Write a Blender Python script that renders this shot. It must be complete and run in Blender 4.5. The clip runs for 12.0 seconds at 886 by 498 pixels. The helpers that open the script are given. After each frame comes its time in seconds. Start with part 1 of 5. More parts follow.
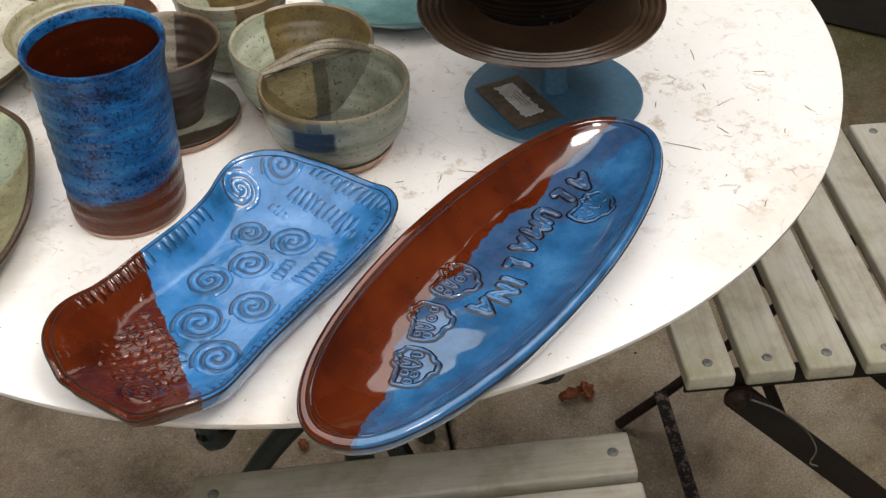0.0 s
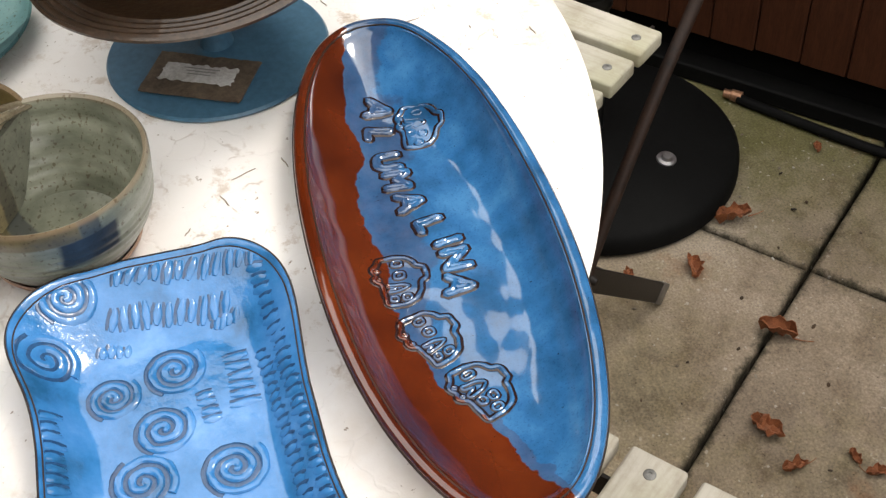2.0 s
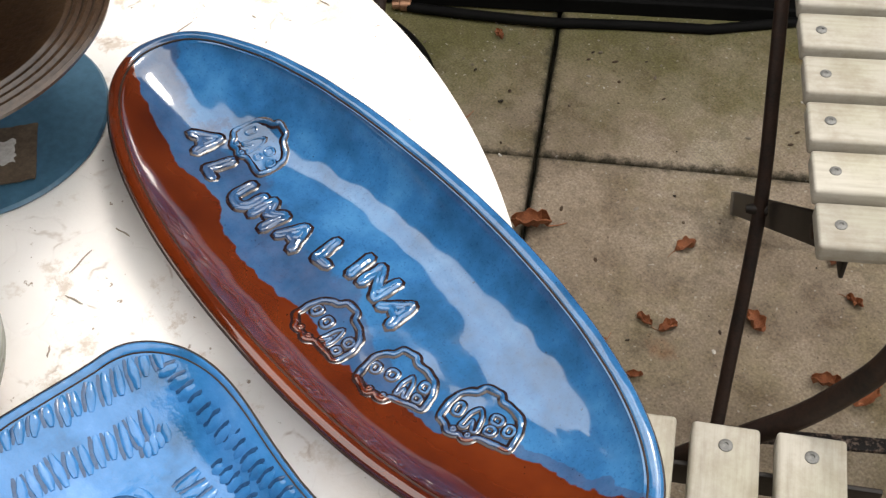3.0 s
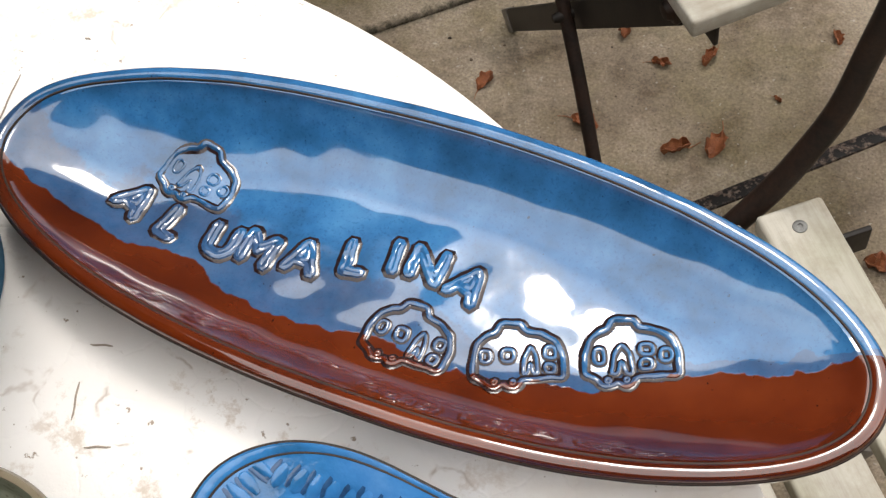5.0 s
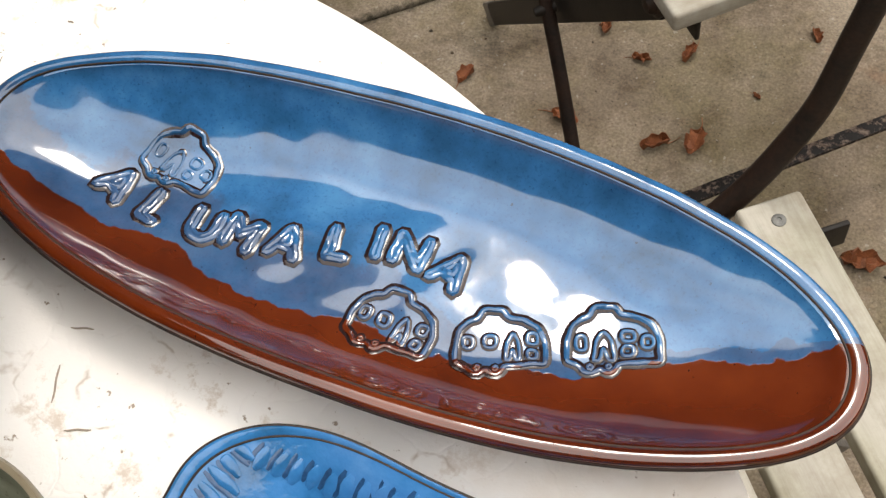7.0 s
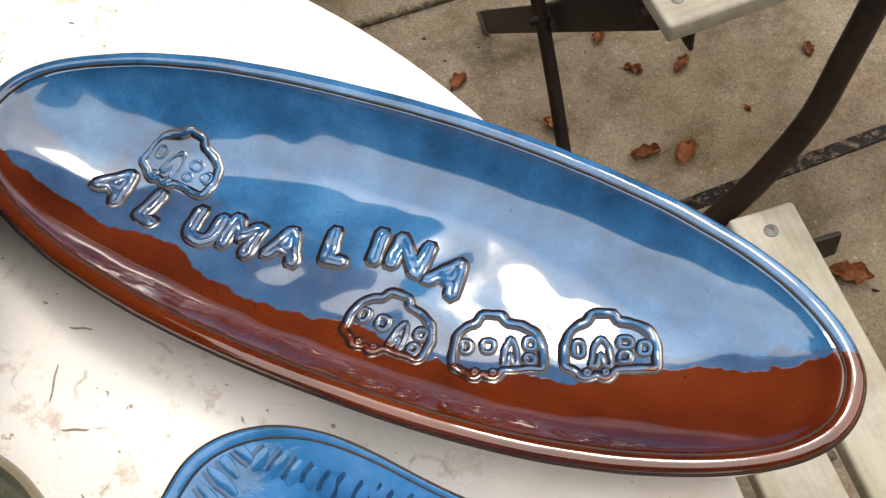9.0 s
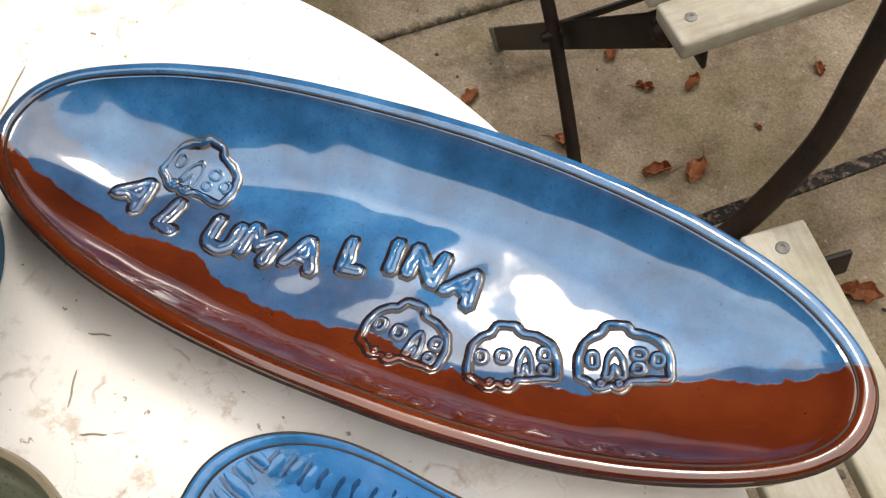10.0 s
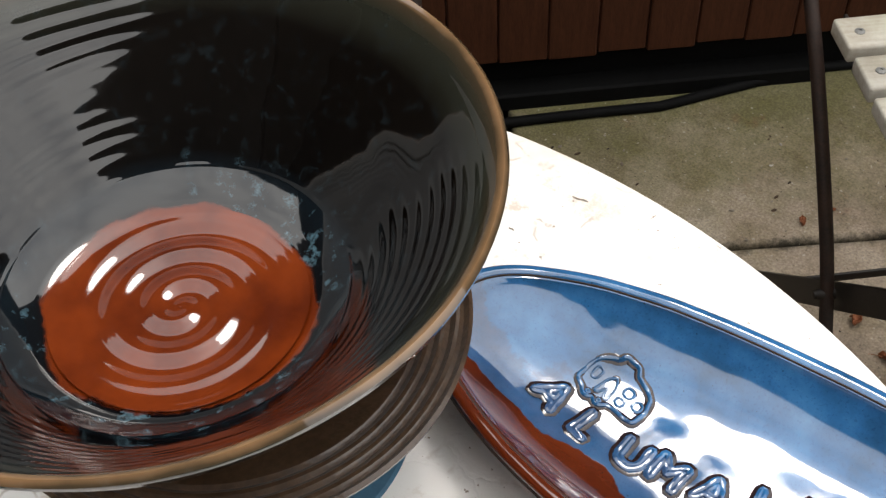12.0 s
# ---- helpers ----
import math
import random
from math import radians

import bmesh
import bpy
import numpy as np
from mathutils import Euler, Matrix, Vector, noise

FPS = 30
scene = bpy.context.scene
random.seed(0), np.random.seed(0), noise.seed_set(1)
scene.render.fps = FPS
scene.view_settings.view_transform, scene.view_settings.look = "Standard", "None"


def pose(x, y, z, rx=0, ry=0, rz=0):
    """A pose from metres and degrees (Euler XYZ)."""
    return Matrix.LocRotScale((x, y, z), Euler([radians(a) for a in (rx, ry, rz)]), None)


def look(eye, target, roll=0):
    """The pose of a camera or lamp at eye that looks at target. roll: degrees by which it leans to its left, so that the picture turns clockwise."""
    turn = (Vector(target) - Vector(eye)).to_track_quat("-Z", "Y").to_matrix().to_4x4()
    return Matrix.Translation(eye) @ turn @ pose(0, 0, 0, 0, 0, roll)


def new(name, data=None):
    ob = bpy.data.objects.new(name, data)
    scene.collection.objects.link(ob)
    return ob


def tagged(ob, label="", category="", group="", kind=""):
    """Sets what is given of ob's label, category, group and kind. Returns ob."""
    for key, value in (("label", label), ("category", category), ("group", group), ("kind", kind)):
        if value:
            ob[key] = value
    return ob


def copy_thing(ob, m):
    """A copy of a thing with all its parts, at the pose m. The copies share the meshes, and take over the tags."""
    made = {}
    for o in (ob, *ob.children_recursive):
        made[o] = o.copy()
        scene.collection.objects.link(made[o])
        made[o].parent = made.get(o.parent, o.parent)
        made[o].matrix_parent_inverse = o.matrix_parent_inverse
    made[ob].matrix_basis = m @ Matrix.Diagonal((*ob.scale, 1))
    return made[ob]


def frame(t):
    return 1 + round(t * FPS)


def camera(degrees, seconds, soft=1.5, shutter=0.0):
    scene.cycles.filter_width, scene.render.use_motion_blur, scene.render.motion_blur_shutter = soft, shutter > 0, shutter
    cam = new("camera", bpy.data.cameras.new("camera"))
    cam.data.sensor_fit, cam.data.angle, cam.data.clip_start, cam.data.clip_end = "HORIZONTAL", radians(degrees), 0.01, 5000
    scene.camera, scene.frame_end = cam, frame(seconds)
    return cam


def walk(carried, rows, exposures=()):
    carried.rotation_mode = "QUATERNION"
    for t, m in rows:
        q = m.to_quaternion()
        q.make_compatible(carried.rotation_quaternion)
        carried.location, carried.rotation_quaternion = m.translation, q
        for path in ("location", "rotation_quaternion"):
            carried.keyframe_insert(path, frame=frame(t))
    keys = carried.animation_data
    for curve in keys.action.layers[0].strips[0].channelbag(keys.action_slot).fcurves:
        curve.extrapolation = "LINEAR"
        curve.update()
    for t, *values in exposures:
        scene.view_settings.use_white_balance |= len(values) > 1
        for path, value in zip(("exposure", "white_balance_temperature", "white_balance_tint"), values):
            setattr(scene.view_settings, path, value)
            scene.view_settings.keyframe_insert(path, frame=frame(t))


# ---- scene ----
cam = camera(39.1, 12.0, soft=1.35)
PATH = [
    (0, (0.466, 0.281, 1.23), (-0.811, -0.57, -0.052), -2.1),
    (0.5, (0.441, 0.185, 1.204), (-0.924, -0.365, -0.15), -0.4),
    (1, (0.42, 0.084, 1.188), (-1.003, -0.143, -0.199), 2.1),
    (1.5, (0.424, -0.034, 1.18), (-0.962, 0.025, -0.261), -3.5),
    (2, (0.387, -0.101, 1.168), (-0.963, 0.222, -0.272), -4.1),
    (2.5, (0.32, -0.145, 1.175), (-0.886, 0.393, -0.327), -3.1),
    (2.7, (0.295, -0.16, 1.165), (-0.838, 0.506, -0.343), -2.4),
    (4.3, (0.138, -0.197, 1.121), (-0.543, 0.666, -0.55), -13.3),
    (4.5, (0.127, -0.2, 1.124), (-0.535, 0.676, -0.548), -13.8),
    (5, (0.117, -0.193, 1.116), (-0.456, 0.696, -0.582), -13.1),
    (5.5, (0.112, -0.189, 1.115), (-0.418, 0.723, -0.584), -11.6),
    (6, (0.112, -0.191, 1.116), (-0.426, 0.721, -0.581), -11.5),
    (6.5, (0.116, -0.193, 1.117), (-0.427, 0.718, -0.579), -11.6),
    (7, (0.116, -0.197, 1.115), (-0.421, 0.7, -0.59), -10.9),
    (9, (0.113, -0.201, 1.117), (-0.408, 0.715, -0.583), -9.1),
    (9.5, (0.114, -0.203, 1.118), (-0.419, 0.718, -0.576), -9.2),
    (10, (0.112, -0.206, 1.12), (-0.428, 0.727, -0.565), -8.8),
    (10.5, (0.1, -0.219, 1.125), (-0.457, 0.77, -0.523), -7.7),
    (11, (0.083, -0.223, 1.128), (-0.523, 0.81, -0.475), -5.8),
    (11.5, (0.054, -0.227, 1.135), (-0.669, 0.797, -0.424), -2.2),
    (11.7, (0.038, -0.238, 1.14), (-0.737, 0.792, -0.389), -2.1),
    (11.8, (0.027, -0.242, 1.138), (-0.762, 0.798, -0.376), -1.4),
    (12, (0.012, -0.26, 1.145), (-0.815, 0.788, -0.344), -2.9),
]
EXPOSURES = [(0.0, 0.05, 6650, 10), (0.5, 0.07, 6650, 10), (1.0, 0.16, 6600, 10), (1.5, 0.38, 6750, 10), (2.7, 0.55, 6700, 10), (4.5, 0.48, 6600, 10), (7.0, 0.47, 6850, 10), (9.0, 0.47, 7000, 10), (10.5, 0.46, 7050, 10), (11.4, 0.0, 6750, 10), (12.0, 0.36, 6500, 10)]
walk(cam, [(t, look(e, g, r)) for t, e, g, r in PATH], EXPOSURES)

# ---- world and sun ----
world = bpy.data.worlds.new("sky")
scene.world = world
world.use_nodes = True
SUN_AZ, SUN_EL = radians(349), radians(63)


def build_sky():
    nt = world.node_tree
    nt.nodes.clear()
    out = nt.nodes.new("ShaderNodeOutputWorld")
    bg = nt.nodes.new("ShaderNodeBackground")
    sky = nt.nodes.new("ShaderNodeTexSky")
    sky.sky_type = "NISHITA"
    sky.sun_disc = False
    sky.sun_elevation = SUN_EL
    sky.sun_rotation = SUN_AZ
    sky.air_density, sky.dust_density = 1.0, 2.0
    coord = nt.nodes.new("ShaderNodeTexCoord")
    noise_tex = nt.nodes.new("ShaderNodeTexNoise")
    noise_tex.inputs["Scale"].default_value = 2.6
    noise_tex.inputs["Detail"].default_value = 7
    noise_tex.inputs["Roughness"].default_value = 0.55
    ramp = nt.nodes.new("ShaderNodeValToRGB")
    ramp.color_ramp.elements[0].position, ramp.color_ramp.elements[1].position = 0.22, 0.56
    ramp.color_ramp.elements[0].color = (0.5, 0.5, 0.5, 1)
    mix = nt.nodes.new("ShaderNodeMix")
    mix.data_type = "RGBA"
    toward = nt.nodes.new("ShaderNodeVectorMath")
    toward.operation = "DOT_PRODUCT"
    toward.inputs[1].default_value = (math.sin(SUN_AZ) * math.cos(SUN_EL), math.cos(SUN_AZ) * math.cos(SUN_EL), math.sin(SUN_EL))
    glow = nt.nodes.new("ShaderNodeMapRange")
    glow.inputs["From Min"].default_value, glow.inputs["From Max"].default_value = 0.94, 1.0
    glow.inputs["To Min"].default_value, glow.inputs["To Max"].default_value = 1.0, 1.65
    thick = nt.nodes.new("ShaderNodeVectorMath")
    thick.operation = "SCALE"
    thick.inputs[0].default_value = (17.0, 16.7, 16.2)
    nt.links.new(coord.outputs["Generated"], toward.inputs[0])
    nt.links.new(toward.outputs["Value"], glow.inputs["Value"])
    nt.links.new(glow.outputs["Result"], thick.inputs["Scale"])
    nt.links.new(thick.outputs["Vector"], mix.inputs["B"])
    nt.links.new(coord.outputs["Generated"], noise_tex.inputs["Vector"])
    nt.links.new(noise_tex.outputs["Fac"], ramp.inputs["Fac"])
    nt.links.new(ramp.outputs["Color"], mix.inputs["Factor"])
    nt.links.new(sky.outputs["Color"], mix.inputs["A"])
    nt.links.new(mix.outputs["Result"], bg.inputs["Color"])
    bg.inputs["Strength"].default_value = 0.12
    nt.links.new(bg.outputs["Background"], out.inputs["Surface"])


build_sky()
sun_data = bpy.data.lights.new("sun", "SUN")
sun_data.energy, sun_data.angle, sun_data.color = 0.9, radians(14), (1.0, 0.95, 0.88)
sun = new("sun", sun_data)
sun.matrix_world = look((0, 0, 5), Vector((0, 0, 5)) - Vector((math.sin(SUN_AZ) * math.cos(SUN_EL), math.cos(SUN_AZ) * math.cos(SUN_EL), math.sin(SUN_EL))))


# ---- materials ----
class Nodes:
    """Short hand for one node material."""

    def __init__(self, name):
        self.mat = bpy.data.materials.new(name)
        self.mat.use_nodes = True
        self.nt = self.mat.node_tree
        self.bsdf = self.nt.nodes["Principled BSDF"]

    def node(self, kind, **values):
        n = self.nt.nodes.new(kind)
        for key, value in values.items():
            n.inputs[key.replace("_", " ")].default_value = value
        return n

    def link(self, a, b):
        self.nt.links.new(a, b)

    def coords(self, kind="Object"):
        return self.node("ShaderNodeTexCoord").outputs[kind]

    def noise(self, vec, scale, detail=4, rough=0.5, stretch=None):
        if stretch:
            m = self.node("ShaderNodeMapping")
            m.inputs["Scale"].default_value = stretch
            self.link(vec, m.inputs["Vector"])
            vec = m.outputs["Vector"]
        n = self.node("ShaderNodeTexNoise", Scale=scale, Detail=detail, Roughness=rough)
        self.link(vec, n.inputs["Vector"])
        return n.outputs["Fac"]

    def ramp(self, fac, *stops):
        r = self.node("ShaderNodeValToRGB")
        els = r.color_ramp.elements
        while len(els) < len(stops):
            els.new(0.5)
        for el, (pos, col) in zip(els, stops):
            el.position = pos
            el.color = (*col, 1) if len(col) == 3 else col
        self.link(fac, r.inputs["Fac"])
        return r.outputs["Color"]

    def mix(self, fac, a, b, mode="MIX"):
        m = self.node("ShaderNodeMix")
        m.data_type, m.blend_type = "RGBA", mode
        for val, key in ((fac, "Factor"), (a, "A"), (b, "B")):
            if isinstance(val, (int, float)):
                m.inputs[key].default_value = val
            elif isinstance(val, tuple):
                m.inputs[key].default_value = (*val, 1)
            else:
                self.link(val, m.inputs[key])
        return m.outputs["Result"]

    def math(self, op, a, b=0.0, c=0.0):
        m = self.node("ShaderNodeMath")
        m.operation = op
        for i, val in enumerate((a, b, c)):
            if isinstance(val, (int, float)):
                m.inputs[i].default_value = val
            else:
                self.link(val, m.inputs[i])
        return m.outputs[0]

    def xyz(self, vec):
        n = self.node("ShaderNodeSeparateXYZ")
        self.link(vec, n.inputs[0])
        return n.outputs

    def curve(self, fac, points):
        c = self.node("ShaderNodeFloatCurve")
        cv = c.mapping.curves[0]
        cv.points[0].location, cv.points[1].location = points[0], points[-1]
        for p in points[1:-1]:
            cv.points.new(*p)
        c.mapping.update()
        self.link(fac, c.inputs["Value"])
        return c.outputs[0]

    def bump(self, height, strength=0.3, distance=0.002):
        b = self.node("ShaderNodeBump", Strength=strength, Distance=distance)
        self.link(height, b.inputs["Height"])
        self.link(b.outputs["Normal"], self.bsdf.inputs["Normal"])
        return b

    def done(self, color=None, rough=None, metal=0.0, coat=0.0, coat_rough=0.03, spec=0.5):
        for key, val in (("Base Color", color), ("Roughness", rough), ("Metallic", metal), ("Coat Weight", coat), ("Coat Roughness", coat_rough), ("Specular IOR Level", spec)):
            if val is None:
                continue
            if isinstance(val, (int, float)):
                self.bsdf.inputs[key].default_value = val
            elif isinstance(val, tuple):
                self.bsdf.inputs[key].default_value = (*val, 1)
            else:
                self.link(val, self.bsdf.inputs[key])
        return self.mat


RED = ((0.0, (0.046, 0.006, 0.0015)), (0.5, (0.094, 0.0140, 0.0026)), (1.0, (0.135, 0.024, 0.0045)))
BLUE = ((0.0, (0.011, 0.060, 0.145)), (0.45, (0.024, 0.122, 0.295)), (1.0, (0.060, 0.215, 0.435)))


def glaze_two(name, boundary, span):
    """Glossy pottery glaze in the place's own metres, red brown below a dripping line y = f(x) and blue above it."""
    n = Nodes(name)
    co = n.node("ShaderNodeNewGeometry").outputs["Position"]
    x, y, z = n.xyz(co)
    t = n.math("DIVIDE", n.math("SUBTRACT", x, span[0]), span[1] - span[0])
    line = n.curve(t, boundary)
    wob = n.math("ADD", n.math("MULTIPLY", n.math("SUBTRACT", n.noise(co, 62, 2), 0.5), 0.013), n.math("MULTIPLY", n.math("SUBTRACT", n.noise(co, 260, 3), 0.5), 0.003))
    edge = n.math("ADD", n.math("SUBTRACT", y, n.math("MULTIPLY", n.math("SUBTRACT", line, 0.5), 0.2)), wob)
    mask = n.ramp(n.math("MULTIPLY_ADD", edge, 600.0, 0.5), (0.35, (0, 0, 0)), (0.65, (1, 1, 1)))
    # jagged mauve beside the line: thin overlap plus a tree reflection painted in
    breadth = n.curve(t, [(0.0, 0.75), (0.15, 0.9), (0.30, 1.0), (0.42, 1.0), (0.52, 0.6), (0.62, 0.25), (1.0, 0.12)])
    treeline_jag = n.math("MULTIPLY", n.math("SUBTRACT", n.noise(co, 55, 5, 0.6), 0.5), 1.1)
    thin = n.ramp(n.math("ADD", n.math("DIVIDE", n.math("MULTIPLY", edge, 22.0), breadth), treeline_jag), (0.52, (1, 1, 1)), (0.60, (0, 0, 0)))
    red = n.ramp(n.noise(co, 26, 5), (0.3, RED[0][1]), (0.5, RED[1][1]), (0.75, RED[2][1]))
    blue = n.ramp(n.noise(co, 30, 6, 0.6), (0.3, BLUE[0][1]), (0.52, BLUE[1][1]), (0.78, BLUE[2][1]))
    speck = n.ramp(n.noise(co, 900, 2), (0.28, (0.72, 0.75, 0.8)), (0.44, (1, 1, 1)))
    blue = n.mix(1.0, blue, speck, "MULTIPLY")
    mauve_reflection = n.ramp(n.noise(co, 110, 5, 0.65), (0.35, (0.028, 0.034, 0.070)), (0.65, (0.075, 0.062, 0.090)))
    blue = n.mix(n.math("MULTIPLY", thin, 0.45), blue, mauve_reflection)
    pit = n.ramp(n.noise(co, 520, 1), (0.20, (0.45, 0.4, 0.4)), (0.23, (1, 1, 1)))
    col = n.mix(1.0, n.mix(mask, red, blue), pit, "MULTIPLY")
    n.bump(n.math("ADD", n.noise(co, 40, 3), n.math("MULTIPLY", mask, 0.15)), 0.12, 0.002)
    return n.done(col, 0.10, coat=1.0, coat_rough=0.02)


def plain(name, low, high, scale, rough, bump=0.2, distance=0.001, metal=0.0, coat=0.0, fine=None, stretch=None, spec=0.5):
    """Two tones mixed by coarse and fine noise, with relief."""
    n = Nodes(name)
    co = n.coords()
    coarse = n.noise(co, scale, 5, 0.6, stretch)
    col = n.ramp(coarse, (0.3, low), (0.7, high))
    grain = n.noise(co, fine or scale * 9, 4, 0.6, stretch)
    col = n.mix(0.35, col, n.ramp(grain, (0.35, tuple(c * 0.6 for c in low)), (0.65, high)))
    n.bump(grain, bump, distance)
    return n.done(col, rough, metal, coat, spec=spec)


def table_paint():
    n = Nodes("white_table_paint")
    co = n.coords()
    stain = n.noise(co, 6, 6, 0.65)
    col = n.ramp(stain, (0.30, (0.72, 0.65, 0.58)), (0.46, (0.84, 0.81, 0.78)), (0.7, (0.88, 0.865, 0.85)))
    zone = n.ramp(n.noise(co, 4.5, 3), (0.42, (0, 0, 0)), (0.60, (1, 1, 1)))
    flake = n.ramp(n.noise(co, 42, 7, 0.75), (0.55, (0, 0, 0)), (0.64, (1, 1, 1)))
    col = n.mix(n.math("MULTIPLY", n.math("MULTIPLY", flake, zone), 0.7), col, (0.52, 0.42, 0.33))
    crack = n.node("ShaderNodeTexVoronoi", Scale=34.0)
    crack.feature = "DISTANCE_TO_EDGE"
    warp = n.node("ShaderNodeVectorMath")
    warp.operation = "ADD"
    nz = n.node("ShaderNodeTexNoise", Scale=30.0, Detail=4.0)
    n.link(co, nz.inputs["Vector"])
    sc = n.node("ShaderNodeVectorMath")
    sc.operation = "SCALE"
    sc.inputs["Scale"].default_value = 0.03
    n.link(nz.outputs["Color"], sc.inputs[0])
    n.link(co, warp.inputs[0])
    n.link(sc.outputs[0], warp.inputs[1])
    n.link(warp.outputs[0], crack.inputs["Vector"])
    line = n.ramp(crack.outputs["Distance"], (0.0, (1, 1, 1)), (0.035, (0, 0, 0)))
    broken = n.ramp(n.noise(co, 70, 4), (0.55, (0, 0, 0)), (0.62, (1, 1, 1)))
    col = n.mix(n.math("MULTIPLY", n.math("MULTIPLY", line, broken), n.math("MULTIPLY", zone, 0.75)), col, (0.40, 0.31, 0.24))
    fleck = n.ramp(n.noise(co, 230, 3, 0.6), (0.26, (0.40, 0.33, 0.27)), (0.31, (1, 1, 1)))
    col = n.mix(1.0, col, fleck, "MULTIPLY")
    n.bump(n.math("ADD", n.noise(co, 60, 6, 0.7), n.math("SUBTRACT", n.noise(co, 16, 3), n.math("MULTIPLY", line, 0.3))), 0.4, 0.0015)
    return n.done(col, 0.45, spec=0.35)


def slat_wood():
    n = Nodes("weathered_slat_wood")
    co = n.coords()
    info = n.node("ShaderNodeObjectInfo").outputs["Random"]
    grain = n.noise(co, 14, 6, 0.65, (1.0, 14.0, 14.0))
    col = n.ramp(grain, (0.25, (0.35, 0.32, 0.27)), (0.5, (0.44, 0.415, 0.36)), (0.8, (0.50, 0.475, 0.42)))
    moss = n.ramp(n.noise(co, 9, 5), (0.45, (1, 1, 1)), (0.75, (0.80, 0.82, 0.66)))
    col = n.mix(1.0, col, moss, "MULTIPLY")
    tone = n.node("ShaderNodeCombineColor")
    v = n.math("MULTIPLY_ADD", info, 0.22, 0.86)
    for i in range(3):
        n.link(v, tone.inputs[i])
    col = n.mix(1.0, col, tone.outputs[0], "MULTIPLY")
    blot = n.ramp(n.noise(n.node("ShaderNodeNewGeometry").outputs["Position"], 22, 6, 0.7), (0.36, (0.72, 0.68, 0.62)), (0.55, (1, 1, 1)))
    col = n.mix(0.8, col, blot, "MULTIPLY")
    n.bump(grain, 0.3, 0.001)
    return n.done(col, 0.7)


def concrete():
    n = Nodes("concrete_paver")
    co = n.node("ShaderNodeNewGeometry").outputs["Position"]
    big = n.noise(co, 3.4, 8, 0.68)
    col = n.ramp(big, (0.28, (0.105, 0.080, 0.058)), (0.5, (0.220, 0.176, 0.132)), (0.74, (0.35, 0.300, 0.240)))
    tone = n.node("ShaderNodeCombineColor")
    v = n.math("MULTIPLY_ADD", n.node("ShaderNodeObjectInfo").outputs["Random"], 0.42, 0.86)
    for i in range(3):
        n.link(v, tone.inputs[i])
    col = n.mix(1.0, col, tone.outputs[0], "MULTIPLY")
    blot = n.ramp(n.noise(co, 14, 6, 0.7), (0.36, (0.60, 0.56, 0.50)), (0.52, (1, 1, 1)))
    col = n.mix(0.75, col, blot, "MULTIPLY")
    moss = n.ramp(n.noise(co, 2.6, 8, 0.75), (0.46, (0, 0, 0)), (0.58, (1, 1, 1)))
    col = n.mix(n.math("MULTIPLY", moss, 0.28), col, (0.160, 0.140, 0.045))
    dark = n.ramp(n.noise(co, 5.5, 7, 0.75), (0.54, (0, 0, 0)), (0.66, (1, 1, 1)))
    col = n.mix(n.math("MULTIPLY", dark, 0.5), col, (0.055, 0.045, 0.030))
    wx, wy, wz = n.xyz(co)
    away = n.math("SUBTRACT", 1.068, n.math("ADD", n.math("MULTIPLY", wx, -0.669), n.math("MULTIPLY", wy, 0.743)))
    damp = n.ramp(n.math("ADD", n.math("MULTIPLY", away, 2.6), n.math("MULTIPLY", n.math("SUBTRACT", n.noise(co, 9, 7, 0.75), 0.5), 1.6)), (0.05, (1, 1, 1)), (0.75, (0, 0, 0)))
    col = n.mix(n.math("MULTIPLY", damp, 0.75), col, (0.085, 0.085, 0.022))
    rust = n.ramp(n.noise(co, 7.5, 5, 0.65), (0.61, (0, 0, 0)), (0.72, (1, 1, 1)))
    col = n.mix(n.math("MULTIPLY", rust, 0.5), col, (0.20, 0.075, 0.03))
    x, y, z = n.xyz(n.coords())
    edge = n.math("MINIMUM", n.math("MINIMUM", x, n.math("SUBTRACT", TILE, x)), n.math("MINIMUM", y, n.math("SUBTRACT", TILE, y)))
    edge = n.math("ADD", edge, n.math("MULTIPLY", n.math("SUBTRACT", n.noise(co, 45, 6, 0.75), 0.5), 0.040))
    grime = n.ramp(n.math("MULTIPLY", edge, 42.0), (0.02, (1, 1, 1)), (0.50, (0, 0, 0)))
    col = n.mix(n.math("MULTIPLY", grime, 0.9), col, (0.022, 0.020, 0.011))
    sand = n.ramp(n.noise(co, 320, 3, 0.6), (0.30, (0.55, 0.53, 0.50)), (0.5, (1, 1, 1)), (0.72, (1.6, 1.58, 1.5)))
    col = n.mix(0.6, col, sand, "MULTIPLY")
    pits = n.ramp(n.noise(co, 210, 4, 0.7), (0.30, (0.25, 0.22, 0.19)), (0.38, (1, 1, 1)))
    col = n.mix(0.8, col, pits, "MULTIPLY")
    grit = n.ramp(n.noise(co, 130, 2), (0.68, (0, 0, 0)), (0.74, (1, 1, 1)))
    col = n.mix(n.math("MULTIPLY", grit, 0.4), col, (0.5, 0.47, 0.42))
    n.bump(n.noise(co, 200, 4, 0.7), 0.4, 0.0015)
    return n.done(col, 0.85, spec=0.3)


